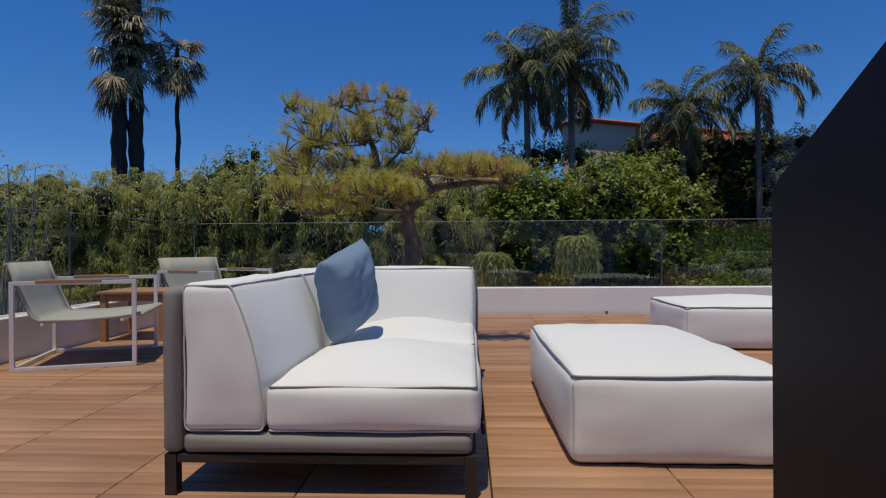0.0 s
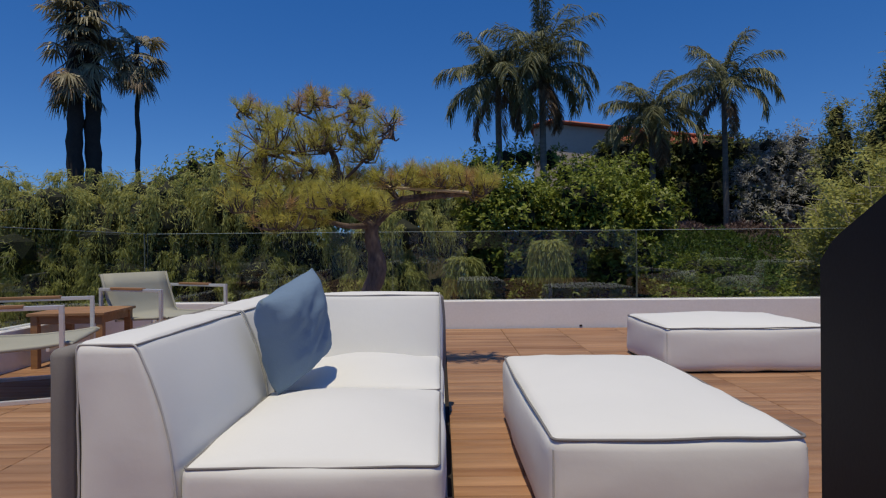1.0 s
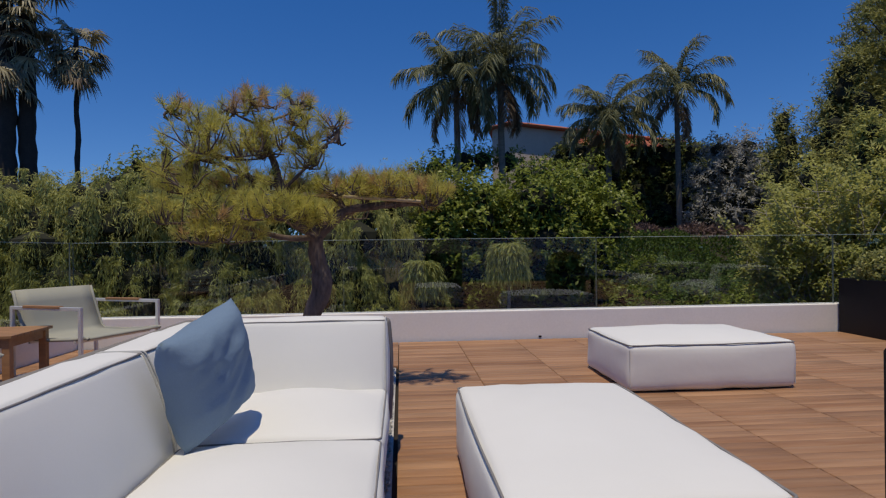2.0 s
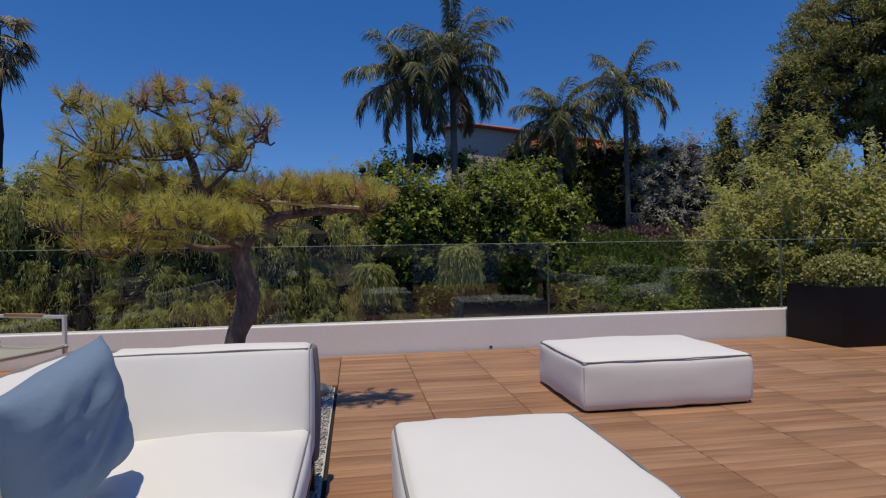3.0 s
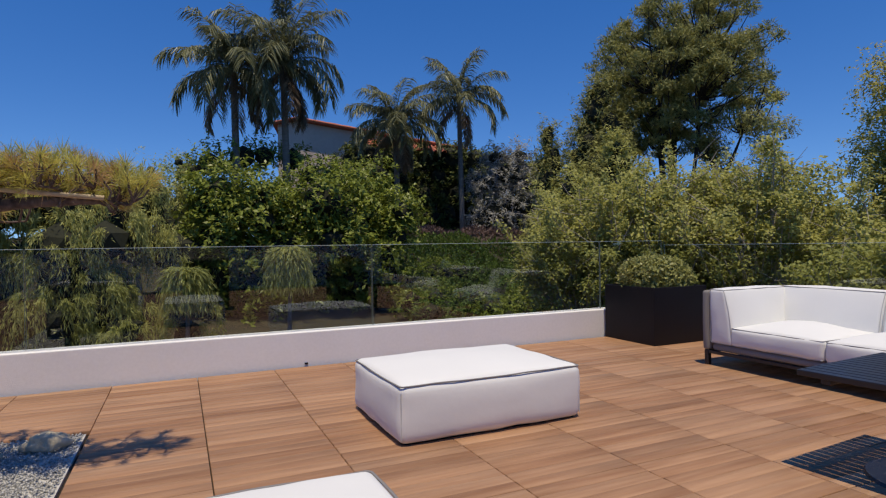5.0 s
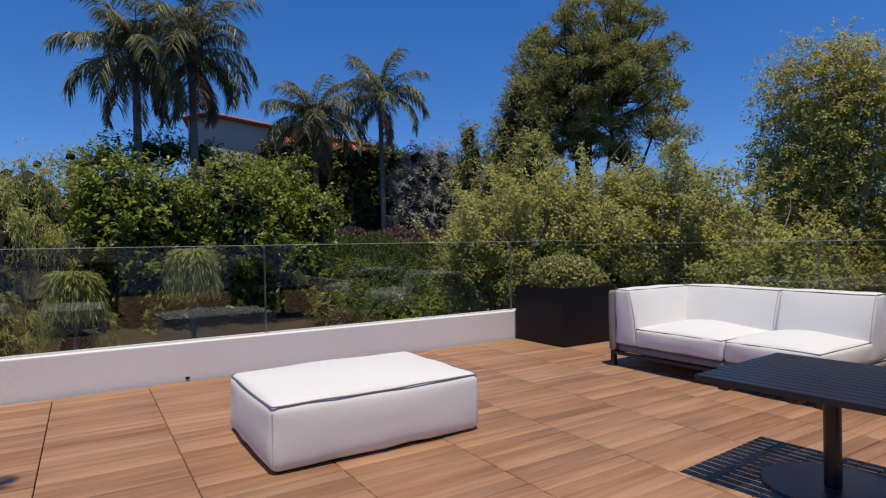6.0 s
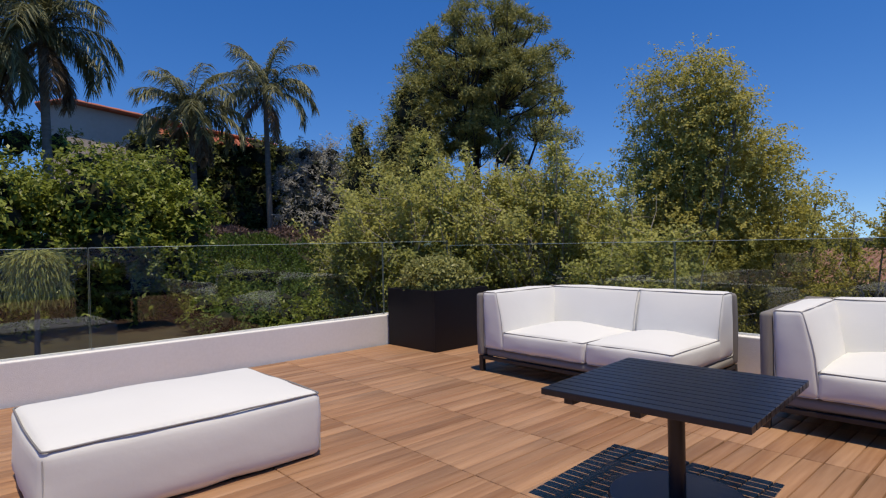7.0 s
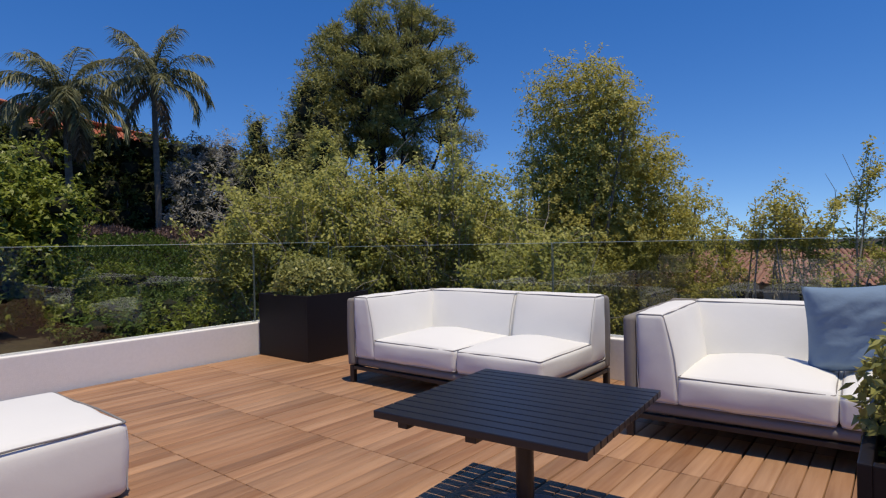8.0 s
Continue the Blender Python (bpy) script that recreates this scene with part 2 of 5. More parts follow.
def tube_np(pts, rad, n=6, closed=False):
    """Rings of a tube along pts; returns vertices and quads."""
    P = np.asarray(pts, float)
    k = len(P)
    R = np.broadcast_to(np.asarray(rad, float), (k,))
    T = unit(np.roll(P, -1, 0) - np.roll(P, 1, 0)) if closed else unit(np.gradient(P, axis=0))
    refs = np.array([[0.13, 0.21, 0.97], [1.0, 0.1, 0.05], [0.1, 1.0, 0.08]])
    up = refs[np.argmin(np.abs(T @ unit(refs).T).max(0))]
    A = unit(np.cross(T, up))
    B = np.cross(T, A)
    a = np.linspace(0, 2 * np.pi, n, endpoint=False)
    V = (P[:, None] + R[:, None, None] * (A[:, None] * np.cos(a)[None, :, None] + B[:, None] * np.sin(a)[None, :, None])).reshape(-1, 3)
    F = []
    for i in range(k if closed else k - 1):
        j = (i + 1) % k
        for q in range(n):
            F.append((i * n + q, i * n + (q + 1) % n, j * n + (q + 1) % n, j * n + q))
    return V, np.array(F)


def joined(parts):
    V, F, o = [], [], 0
    for v, f in parts:
        V.append(v)
        F.append(f + o)
        o += len(v)
    return np.concatenate(V), np.concatenate(F)


def tubepart(name, tubes, material, parent, label="", smooth=True):
    V, F = joined(tubes)
    return place(name, quadmesh(name, V, F), material, parent, label, smooth)


def round_loop(x0, x1, y0, y1, r, z, n=5):
    pts = []
    for cx, cy, a0 in ((x1 - r, y1 - r, 0), (x0 + r, y1 - r, 90), (x0 + r, y0 + r, 180), (x1 - r, y0 + r, 270)):
        for i in range(n + 1):
            a = radians(a0 + 90 * i / n)
            pts.append((cx + r * math.cos(a), cy + r * math.sin(a), z))
    return pts


def soft_box(x0, x1, y0, y1, z0, z1, r=0.03, crown=0.03, belly=0.012, warp=None, wr=0.006, seed=0, n=9):
    """A stuffed block: rounded edges, a domed top, slightly bulging sides and faint creases."""
    h = np.array([(x1 - x0) / 2, (y1 - y0) / 2, (z1 - z0) / 2])
    c0 = np.array([(x0 + x1) / 2, (y0 + y1) / 2, (z0 + z1) / 2])
    bm = bmesh.new()

    def ticks(hh):
        e = [hh, hh - 0.3 * r, hh - 0.65 * r, hh - r]
        inner = list(np.linspace(-(hh - r), hh - r, n))
        return sorted([-v for v in e[:3]] + inner + e[:3])
    for ax in range(3):
        u, v = [i for i in range(3) if i != ax]
        tu, tv = ticks(h[u]), ticks(h[v])
        for sg in (-1, 1):
            grid = []
            for a in tu:
                row = []
                for b in tv:
                    p = np.zeros(3)
                    p[ax], p[u], p[v] = sg * h[ax], a, b
                    q = np.clip(p, -(h - r), h - r)
                    d = p - q
                    l = np.linalg.norm(d)
                    nrm = d / l
                    p = q + nrm * r
                    f = (1 - (a / h[u]) ** 2) * (1 - (b / h[v]) ** 2)
                    p[ax] += sg * max(f, 0) * (crown if (ax == 2 and sg > 0) else belly if ax != 2 else 0)
                    w = p + c0
                    w = w + nrm * wr * noise.noise(Vector((w[0] * 7 + seed * 3.1, w[1] * 7, w[2] * 7)))
                    row.append(bm.verts.new(warp(w) if warp else w))
                grid.append(row)
            for i in range(len(tu) - 1):
                for j in range(len(tv) - 1):
                    bm.faces.new((grid[i][j], grid[i + 1][j], grid[i + 1][j + 1], grid[i][j + 1]))
    bmesh.ops.remove_doubles(bm, verts=bm.verts, dist=1e-4)
    bmesh.ops.recalc_face_normals(bm, faces=bm.faces)
    return bm


def cushion(name, dims, parent, material=None, warp=None, crown=0.03, seed=0, r=0.03, bottom=True, label="", ends=()):
    x0, x1, y0, y1, z0, z1 = dims
    ob = part(name, soft_box(*dims, r=r, crown=crown, warp=warp, seed=seed), material or M_WHITE, parent, label, smooth=True)
    w = warp or (lambda p: p)
    e = 0.004
    for nm, z in (("piping", z1 - r * 0.25),) + ((("piping", z0 + r * 0.25),) if bottom else ()):
        pts = [w(np.array(p)) for p in round_loop(x0 - e + r * .38, x1 + e - r * .38, y0 - e + r * .38, y1 + e - r * .38, r * .6, z)]
        pts = np.array(pts)
        dense = []
        for i in range(len(pts)):
            a, b = pts[i], pts[(i + 1) % len(pts)]
            k = max(1, int(np.linalg.norm(b - a) / 0.08))
            for q in range(k):
                p = a + (b - a) * q / k
                p = p + np.array([0, 0, 0.004 * noise.noise(Vector((p[0] * 5 + seed, p[1] * 5, 3)))])
                dense.append(p)
        V, F = tube_np(dense, 0.0034, 6, True)
        place(nm, quadmesh(nm, V, F), M_PIPE if z > (z0 + z1) / 2 else M_SEAM, ob, "", True)
    # piping round the upright end faces
    for ax, v in ends:
        a0, a1 = (y0, y1) if ax == "x" else (x0, x1)
        k = r * 0.25 - 0.003
        ring = round_loop(a0 + k, a1 - k, z0 + k, z1 - k, r * 0.6, v)
        dense = []
        for i in range(len(ring)):
            a, b = np.array(ring[i]), np.array(ring[(i + 1) % len(ring)])
            m = max(1, int(np.linalg.norm(b - a) / 0.03))
            for q in range(m):
                u, h, e = a + (b - a) * q / m
                u += 0.004 * noise.noise(Vector((u * 20, h * 20, seed)))
                dense.append(w(np.array([e, u, h]) if ax == "x" else np.array([u, e, h])))
        V, F = tube_np(dense, 0.003, 6, True)
        place("piping", quadmesh("piping", V, F), M_SEAM, ob, "", True)
    return ob


# ---- structure ----
WALL_Y, WALL_E, WALL_W, KERB, GLASS_TOP = 6.97, 7.33, -1.66, 0.302, 1.073


def make_ground():
    """One sheet that falls away from the terrace, climbs to the garden bank and runs to the horizon."""
    ticks = sorted(set([-900, -500, -250, -120, -70, -45] + list(range(-30, 60, 2)) + [70, 95, 140, 250, 500, 900]))
    V, F = [], []
    for y in ticks:
        for x in ticks:
            t = min(1, max(0, (y - 19 + 0.15 * (14 - x)) / 11)) * min(1, max(0, (34 - x + 0.35 * y) / 14))
            z = -1.4 + 3.0 * t * t * (3 - 2 * t)
            if x > 14:
                z -= 2.6 * min(1, (x - 14) / 12) * (1 - t)
            z += 0.15 * noise.noise(Vector((x * 0.2, y * 0.2, 0))) if -45 < x < 60 and -45 < y < 60 else 0
            V.append((x, y, z))
    n = len(ticks)
    for j in range(n - 1):
        for i in range(n - 1):
            F.append((j * n + i, j * n + i + 1, (j + 1) * n + i + 1, (j + 1) * n + i))
    ob = place("ground", quadmesh("ground", V, F), M_GROUND, smooth=True)
    return tagged(ob, "bare brown garden soil sloping up to a bank", "ground", kind="structure")


make_ground()


def bank_z(x, y):
    t = min(1, max(0, (y - 19 + 0.15 * (14 - x)) / 11)) * min(1, max(0, (34 - x + 0.35 * y) / 14))
    z = -1.4 + 3.0 * t * t * (3 - 2 * t)
    return z - (2.6 * min(1, (x - 14) / 12) * (1 - t) if x > 14 else 0)


def kerb_wall(name, x0, x1, y0, y1, label):
    ob = part(name, box(bmesh.new(), x0, x1, y0, y1, -1.6, KERB, bevel=0.008), M_STUCCO)
    return tagged(ob, label, "parapet wall", kind="structure")


kerb_wall("wall_north", WALL_W - 0.2, WALL_E + 0.2, WALL_Y, WALL_Y + 0.2, "low white stucco parapet carrying a glass balustrade")
kerb_wall("wall_east", WALL_E, WALL_E + 0.2, -4.0, WALL_Y - 0.002, "low white stucco parapet behind the sofas")
kerb_wall("wall_west", WALL_W - 0.2, WALL_W, -4.0, WALL_Y - 0.002, "low white stucco parapet beside the lounge chairs")
house_wall = tagged(part("wall_south", box(bmesh.new(), WALL_W - 0.2, WALL_E + 0.2, -4.3, -4.02, -1.6, 3.4, bevel=0.01), M_STUCCO),
                    "plain white stucco house wall closing the terrace", "wall", kind="structure")


def balustrade(name, a, b, joints, label, top=GLASS_TOP):
    """Frameless panes standing in the parapet between a and b, split at the joints."""
    a, b = Vector(a), Vector(b)
    along = (b - a).normalized()
    ang = math.degrees(math.atan2(along.y, along.x))
    root = thing(name, pose(a.x, a.y, 0, 0, 0, ang), label, "glass balustrade", "balustrades", "structure")
    cuts = [0.0] + joints + [(b - a).length]
    for s0, s1 in zip(cuts, cuts[1:]):
        p = boxpart("pane", (s0 + 0.006, s1 - 0.006, -0.006, 0.006, KERB - 0.06, top), M_GLASS, root, 0)
        p.visible_shadow = False
        boxpart("pane_edge", (s0 + 0.006, s1 - 0.006, -0.0065, 0.0065, top + 0.0005, top + 0.004), M_GLEDGE, p, 0, "pale polished glass edge")
        for s in (s0 + 0.004, s1 - 0.006):
            boxpart("pane_edge", (s, s + 0.002, -0.006, 0.006, KERB + 0.007, top), M_GLSIDE, p, 0)
    boxpart("channel", (0, (b - a).length, -0.02, 0.02, KERB, KERB + 0.006), M_ALU, root, 0)
    return root


balustrade("glass_balustrade", (WALL_W - 0.08, WALL_Y + 0.08, 0), (WALL_E + 0.08, WALL_Y + 0.08, 0), [2.74, 5.47, 8.2],
           "clear frameless glass panes along the garden parapet")
balustrade("glass_balustrade", (WALL_E + 0.09, WALL_Y + 0.05, 0), (WALL_E + 0.09, -3.9, 0), [2.73, 5.46, 8.19],
           "clear frameless glass panes behind the sofas", 1.02)
balustrade("glass_balustrade", (WALL_W - 0.09, -3.9, 0), (WALL_W - 0.09, WALL_Y + 0.05, 0), [3.3, 6.04, 8.77],
           "clear frameless glass panes beside the lounge chairs")

underlay = tagged(part("floor", box(bmesh.new(), WALL_W, WALL_E, -4.0, WALL_Y, -0.3, -0.03), M_SUB), "dark underlay beneath the wooden deck tiles", "floor", kind="structure")

# ---- furniture ----
def sofa(m, seats, label, mirror=False, D=0.95, arm=0.25):
    """Low sofa, open at one end: seats are the widths from the open end to the arm."""
    L = sum(seats) + arm + 0.01
    root = thing("sofa", m, label, "sofa", "white sofas")
    fx = (lambda x0, x1: (L - x1, L - x0)) if mirror else (lambda x0, x1: (x0, x1))
    sgn = -1 if mirror else 1
    # metal frame
    for x0 in (0.004, L - 0.042):
        for y0 in (0.02, D - 0.045):
            boxpart("leg", (*fx(x0, x0 + 0.038), y0, y0 + 0.038, 0, 0.128), M_BRONZE, root, 0.003)
    for y0 in (0.022, D - 0.043):
        boxpart("rail", (*fx(0.043, L - 0.043), y0, y0 + 0.034, 0.10, 0.126), M_BRONZE, root, 0.003)
    for x0 in (0.006, L - 0.04):
        boxpart("rail", (*fx(x0, x0 + 0.034), 0.059, D - 0.046, 0.10, 0.126), M_BRONZE, root, 0.003)
    # upholstered base and shells
    part("base", soft_box(*fx(0.004, L - 0.07), 0.035, D - 0.065, 0.129, 0.19, r=0.02, crown=0, wr=0.002), M_GREY, root, smooth=True)
    part("back_shell", soft_box(*fx(0.0, L), D - 0.06, D, 0.131, 0.642, r=0.022, crown=0.004, wr=0.003), M_GREY, root, smooth=True)
    part("arm_shell", soft_box(*fx(L - 0.06, L), 0.0, D - 0.062, 0.131, 0.636, r=0.022, crown=0.004, wr=0.003), M_GREY, root, smooth=True)
    # seat cushions
    x = 0.005
    xe = L - arm
    for i, w in enumerate(seats):
        cushion("seat_cushion", (*fx(x, x + w - 0.008), 0.012, D - (0.275 if mirror else 0.325), 0.192, 0.342), root, crown=0.072, seed=i + int(10 * m[0][3]), r=0.03)
        x += w
    # back cushions, thinner at the top
    yb = D - 0.066

    def lean_back(p):
        k = (p[2] - 0.2) / 0.45
        return np.array([p[0], yb - (yb - p[1]) * (1 - 0.40 * min(1, max(0, k)) ** 2.1), p[2]])
    cuts = [0.0, seats[0], xe + arm * 0.25]
    for i in range(2):
        cushion("back_cushion", (*fx(cuts[i] + 0.006, cuts[i + 1] - 0.004), yb - 0.256, yb, 0.195, 0.655), root, warp=lean_back, crown=0.008, seed=20 + i, r=0.028, bottom=False,
                ends=[("x", fx(cuts[i] + 0.012, 0)[0 if not mirror else 1]), ("x", fx(cuts[i + 1] - 0.010, 0)[0 if not mirror else 1])])
    # arm cushion
    xo = L - 0.066
    xa, xb = fx(xo - 0.21, xo)

    def lean_arm(p):
        k = min(1, max(0, (p[2] - 0.2) / 0.45)) ** 2.0 * 0.34
        q = xa if mirror else xb
        return np.array([q + (p[0] - q) * (1 - k), p[1], p[2]])
    cushion("arm_cushion", (xa, xb, 0.015, yb - 0.15, 0.195, 0.652), root, warp=lean_arm, crown=0.008, seed=31, r=0.028, bottom=False, ends=[("y", 0.021)])
    return root


sofa(pose(1.55, 2.055, 0, 0, 0, 90), (0.79, 0.69), "white cushioned sofa in a grey shell with a blue pillow", D=1.0)
sofa(pose(6.15, 5.36, 0, 0, 0, -90), (0.64, 0.76), "white cushioned two-seat sofa beside the black planter", mirror=True, D=1.0)
sofa(pose(6.18, 3.225, 0, 0, 0, -87), (0.70, 0.68), "white cushioned sofa in a grey shell facing the slatted table", mirror=True, D=1.0)


def pillow(m, label, size=0.42, thick=0.19):
    """Square scatter pillow, puffed, with pinched corners and creases."""
    n = 26
    bm = bmesh.new()
    top, bot = [], []
    for side, store in ((1, top), (-1, bot)):
        for i in range(n + 1):
            row = []
            for j in range(n + 1):
                u, v = 2 * i / n - 1, 2 * j / n - 1
                f = max(0, (1 - u ** 4) * (1 - v ** 4)) ** 0.55
                x = u * size / 2 * (1 - 0.07 * (1 - v * v) * abs(u) ** 3)
                y = v * size / 2 * (1 - 0.07 * (1 - u * u) * abs(v) ** 3)
                cr = 0.016 * noise.noise(Vector((x * 6 + y * 3, y * 22 - x * 9, side * 4))) + 0.005 * noise.noise(Vector((x * 20, y * 22, side)))
                z = side * (thick / 2 * f + cr * f)
                row.append(bm.verts.new((x, y, z)))
            store.append(row)
    for store, flip in ((top, False), (bot, True)):
        for i in range(n):
            for j in range(n):
                q = (store[i][j], store[i + 1][j], store[i + 1][j + 1], store[i][j + 1])
                bm.faces.new(q[::-1] if flip else q)
    bmesh.ops.remove_doubles(bm, verts=bm.verts, dist=2e-4)
    ob = part("pillow", bm, M_BLUE, smooth=True)
    ob.matrix_world = m
    return tagged(ob, label, "pillow", "blue pillows")


pillow(pose(0.975, 2.84, 0.582, 90, 0, 0) @ pose(0, 0, 0, 0, 73, 0) @ pose(0, 0, 0, 0, 0, 16), "faded blue square pillow leaning on the sofa's back cushion", size=0.372, thick=0.18)
pillow(pose(6.72, 2.25, 0.57, 90, 0, 0) @ pose(0, 0, 0, 0, -72, 0) @ pose(0, 0, 0, 0, 0, 3), "blue square pillow leaning on the sofa's back cushions", size=0.445)


def ottoman(m, w, d, label, h=0.325):
    root = thing("ottoman", m, label, "ottoman", "white ottomans")
    body = part("body", soft_box(0, w, 0, d, 0.004, h, r=0.046, crown=0.045, belly=0.018, wr=0.008, seed=w * 7), M_WHITE, root, smooth=True)
    pts = np.array(round_loop(0.011, w - 0.011, 0.011, d - 0.011, 0.022, h - 0.011))
    dense = []
    for i in range(len(pts)):
        a, b = pts[i], pts[(i + 1) % len(pts)]
        k = max(1, int(np.linalg.norm(b - a) / 0.06))
        for q in range(k):
            p = a + (b - a) * q / k
            out = unit(p - np.array([w / 2, d / 2, p[2]]))
            f = (1 - (2 * p[0] / w - 1) ** 2) if abs(p[1] - d / 2) > d / 2 - 0.02 else (1 - (2 * p[1] / d - 1) ** 2)
            dense.append(p + np.array([0, 0, 0.007 * noise.noise(Vector((p[0] * 4, p[1] * 4, w)))]) + out * (0.008 * max(0, f)))
    V, F = tube_np(dense, 0.0048, 6, True)
    place("piping", quadmesh("piping", V, F), M_PIPE, body, "grey piping", True)
    for x, y in ((0.013, 0.013), (w - 0.013, 0.013), (w - 0.013, d - 0.013), (0.013, d - 0.013)):
        V, F = tube_np([(x, y, 0.03 + 0.028 * i) for i in range(10)], 0.003, 6)
        place("seam", quadmesh("seam", V, F), M_SEAM, body, "", True)
    boxpart("base", (0.04, w - 0.04, 0.04, d - 0.04, 0.0, 0.012), M_BLACK, root, 0)
    return root


ottoman(pose(1.855, 2.315, 0), 0.785, 1.31, "white upholstered rectangular ottoman with grey piping near the sofa")
ottoman(pose(3.095, 4.60, 0), 1.175, 0.87, "white upholstered rectangular ottoman with grey piping on open deck")


def table(m, label):
    """Square black slatted top on a round pedestal."""
    root = thing("coffee_table", m, label, "table")
    w, z = 0.768, 0.466
    n = 14
    p = w / n
    for i in range(n):
        x0 = -w / 2 + i * p
        boxpart("slat", (-w / 2, w / 2, x0 + 0.0032, x0 + p - 0.0032, z - 0.026, z), M_SLATE, root, 0.003)
    for y0, y1, x0, x1 in [(-w / 2 + 0.02, w / 2 - 0.02, b - 0.02, b + 0.02) for b in (0.0, 0.27)]:
        boxpart("batten", (x0, x1, y0, y1, z - 0.05, z - 0.0265), M_SLATE, root, 0.003)
    boxpart("mounting_plate", (-0.22, 0.22, -0.05, 0.05, z - 0.06, z - 0.0505), M_SLATE, root, 0.002)
    V, F = tube_np([(0, 0, 0.015), (0, 0, 0.2), (0, 0, z - 0.06)], 0.033, 20)
    place("column", quadmesh("column", V, F), M_SLATE, root, "", True)
    bm = bmesh.new()
    bmesh.ops.create_cone(bm, cap_ends=True, segments=56, radius1=0.27, radius2=0.262, depth=0.014, matrix=Matrix.Translation((0, 0, 0.007)))
    part("base_plate", bm, M_SLATE, root, "round flat base plate")
    return root


table(pose(5.018, 3.137, 0, 0, 0, 94.0), "square black slatted pedestal table on the deck")


def foliage_ball(c, r, n, rs, flat=1.0, up=0.5, inner=0.75):
    d = unit(rs.normal(size=(n, 3)))
    rad = rs.uniform(inner, 1.0, n)[:, None]
    p = np.asarray(c) + d * rad * np.array([r, r, r * flat])
    return p, unit(d + np.array([0, 0, up]) + rs.normal(size=(n, 3)) * 0.6)


def planter(m, w, d, h, label, plant_label, seed, clumps, leaf=(0.05, 0.024), count=5200):
    root = thing("planter", m, label, "planter", "black planters")
    t = 0.025
    boxpart("side", (0, w, 0, t, 0, h), M_BLACK, root, 0.003)
    boxpart("side", (0, w, d - t, d, 0, h), M_BLACK, root, 0.003)
    boxpart("side", (0, t, t, d - t, 0, h), M_BLACK, root, 0.003)
    boxpart("side", (w - t, w, t, d - t, 0, h), M_BLACK, root, 0.003)
    boxpart("soil", (t, w - t, t, d - t, 0.02, h - 0.06), M_SOIL, root, 0)
    rs = np.random.RandomState(seed)
    plant = thing("shrub", m @ pose(w / 2, d / 2, h - 0.06), plant_label, "shrub", "potted shrubs")
    V = []
    stems = []
    for cx, cy, cz, r, fl in clumps:
        p, dd = foliage_ball((cx, cy, cz), r, int(count * r * r / sum(c[3] ** 2 for c in clumps)), rs, fl, 0.5, 0.72)
        p += 0.02 * np.array([noise.noise_vector(Vector(q * 9)) for q in p])
        V.append(leaf_quads(p, dd, leaf[0], leaf[1], rs, unit(dd + rs.normal(size=dd.shape) * 0.5)))
    for i in range(14):
        a = rs.uniform(0, 6.28)
        q = clumps[i % len(clumps)]
        e = np.array([q[0] + q[3] * 0.7 * math.cos(a), q[1] + q[3] * 0.7 * math.sin(a), q[2] + q[3] * 0.3])
        stems.append(tube_np([np.array([0.02 * math.cos(a), 0.02 * math.sin(a), 0]), e * np.array([0.5, 0.5, 0.5]), e], [0.01, 0.007, 0.003], 5))
    tubepart("stemwork", stems, M_BARKG, plant)
    V = np.concatenate(V)
    place("crown", quadmesh("crown", V, quads_of(V)), M_BOX, plant)
    return root


planter(pose(6.43, 6.19, 0), 0.74, 0.74, 0.592, "square matt black planter against the white parapet", "clipped round yellow-green shrub in the black planter", 3,
        [(0, 0, 0.12, 0.35, 0.8), (-0.12, 0.05, 0.15, 0.27, 0.8), (0.14, -0.03, 0.14, 0.28, 0.8)], leaf=(0.05, 0.025), count=6500)
planter(pose(4.59, 1.472, 0), 0.62, 0.66, 0.595, "square matt black planter beside the sofa", "leafy variegated shrub spilling from the black planter", 4,
        [(0, 0.02, 0.14, 0.27, 0.8), (0.08, 0.09, 0.15, 0.23, 0.85), (-0.1, -0.1, 0.14, 0.22, 0.8), (-0.06, 0.15, 0.15, 0.2, 0.9)], leaf=(0.038, 0.019), count=8600)


def grill():
    """Black cabinet whose lid slopes up from its front edge."""
    root = thing("grill_cabinet", pose(2.105, 1.478, 0), "matt black cabinet with a sloping lid standing on the deck", "cabinet")
    d, w, h = 0.72, 0.75, 0.885
    bm = bmesh.new()
    prof = [(0, 0.03), (-d, 0.03), (-d, h + 0.4), (-0.03, h + 0.012), (0, h - 0.02)]
    a = [bm.verts.new((0, y, z)) for y, z in prof]
    b = [bm.verts.new((w, y, z)) for y, z in prof]
    bm.faces.new(a)
    bm.faces.new(b[::-1])
    for i in range(len(prof)):
        bm.faces.new((a[i], b[i], b[(i + 1) % 5], a[(i + 1) % 5]))
    bmesh.ops.recalc_face_normals(bm, faces=bm.faces)
    bmesh.ops.bevel(bm, geom=bm.edges[:], offset=0.006, segments=2, affect="EDGES")
    part("body", bm, M_BLACK, root)
    for x in (0.03, w - 0.07):
        for y in (-d + 0.03, -0.07):
            boxpart("foot", (x, x + 0.04, y, y + 0.04, 0, 0.032), M_BLACK, root, 0.002)
    return root


grill()


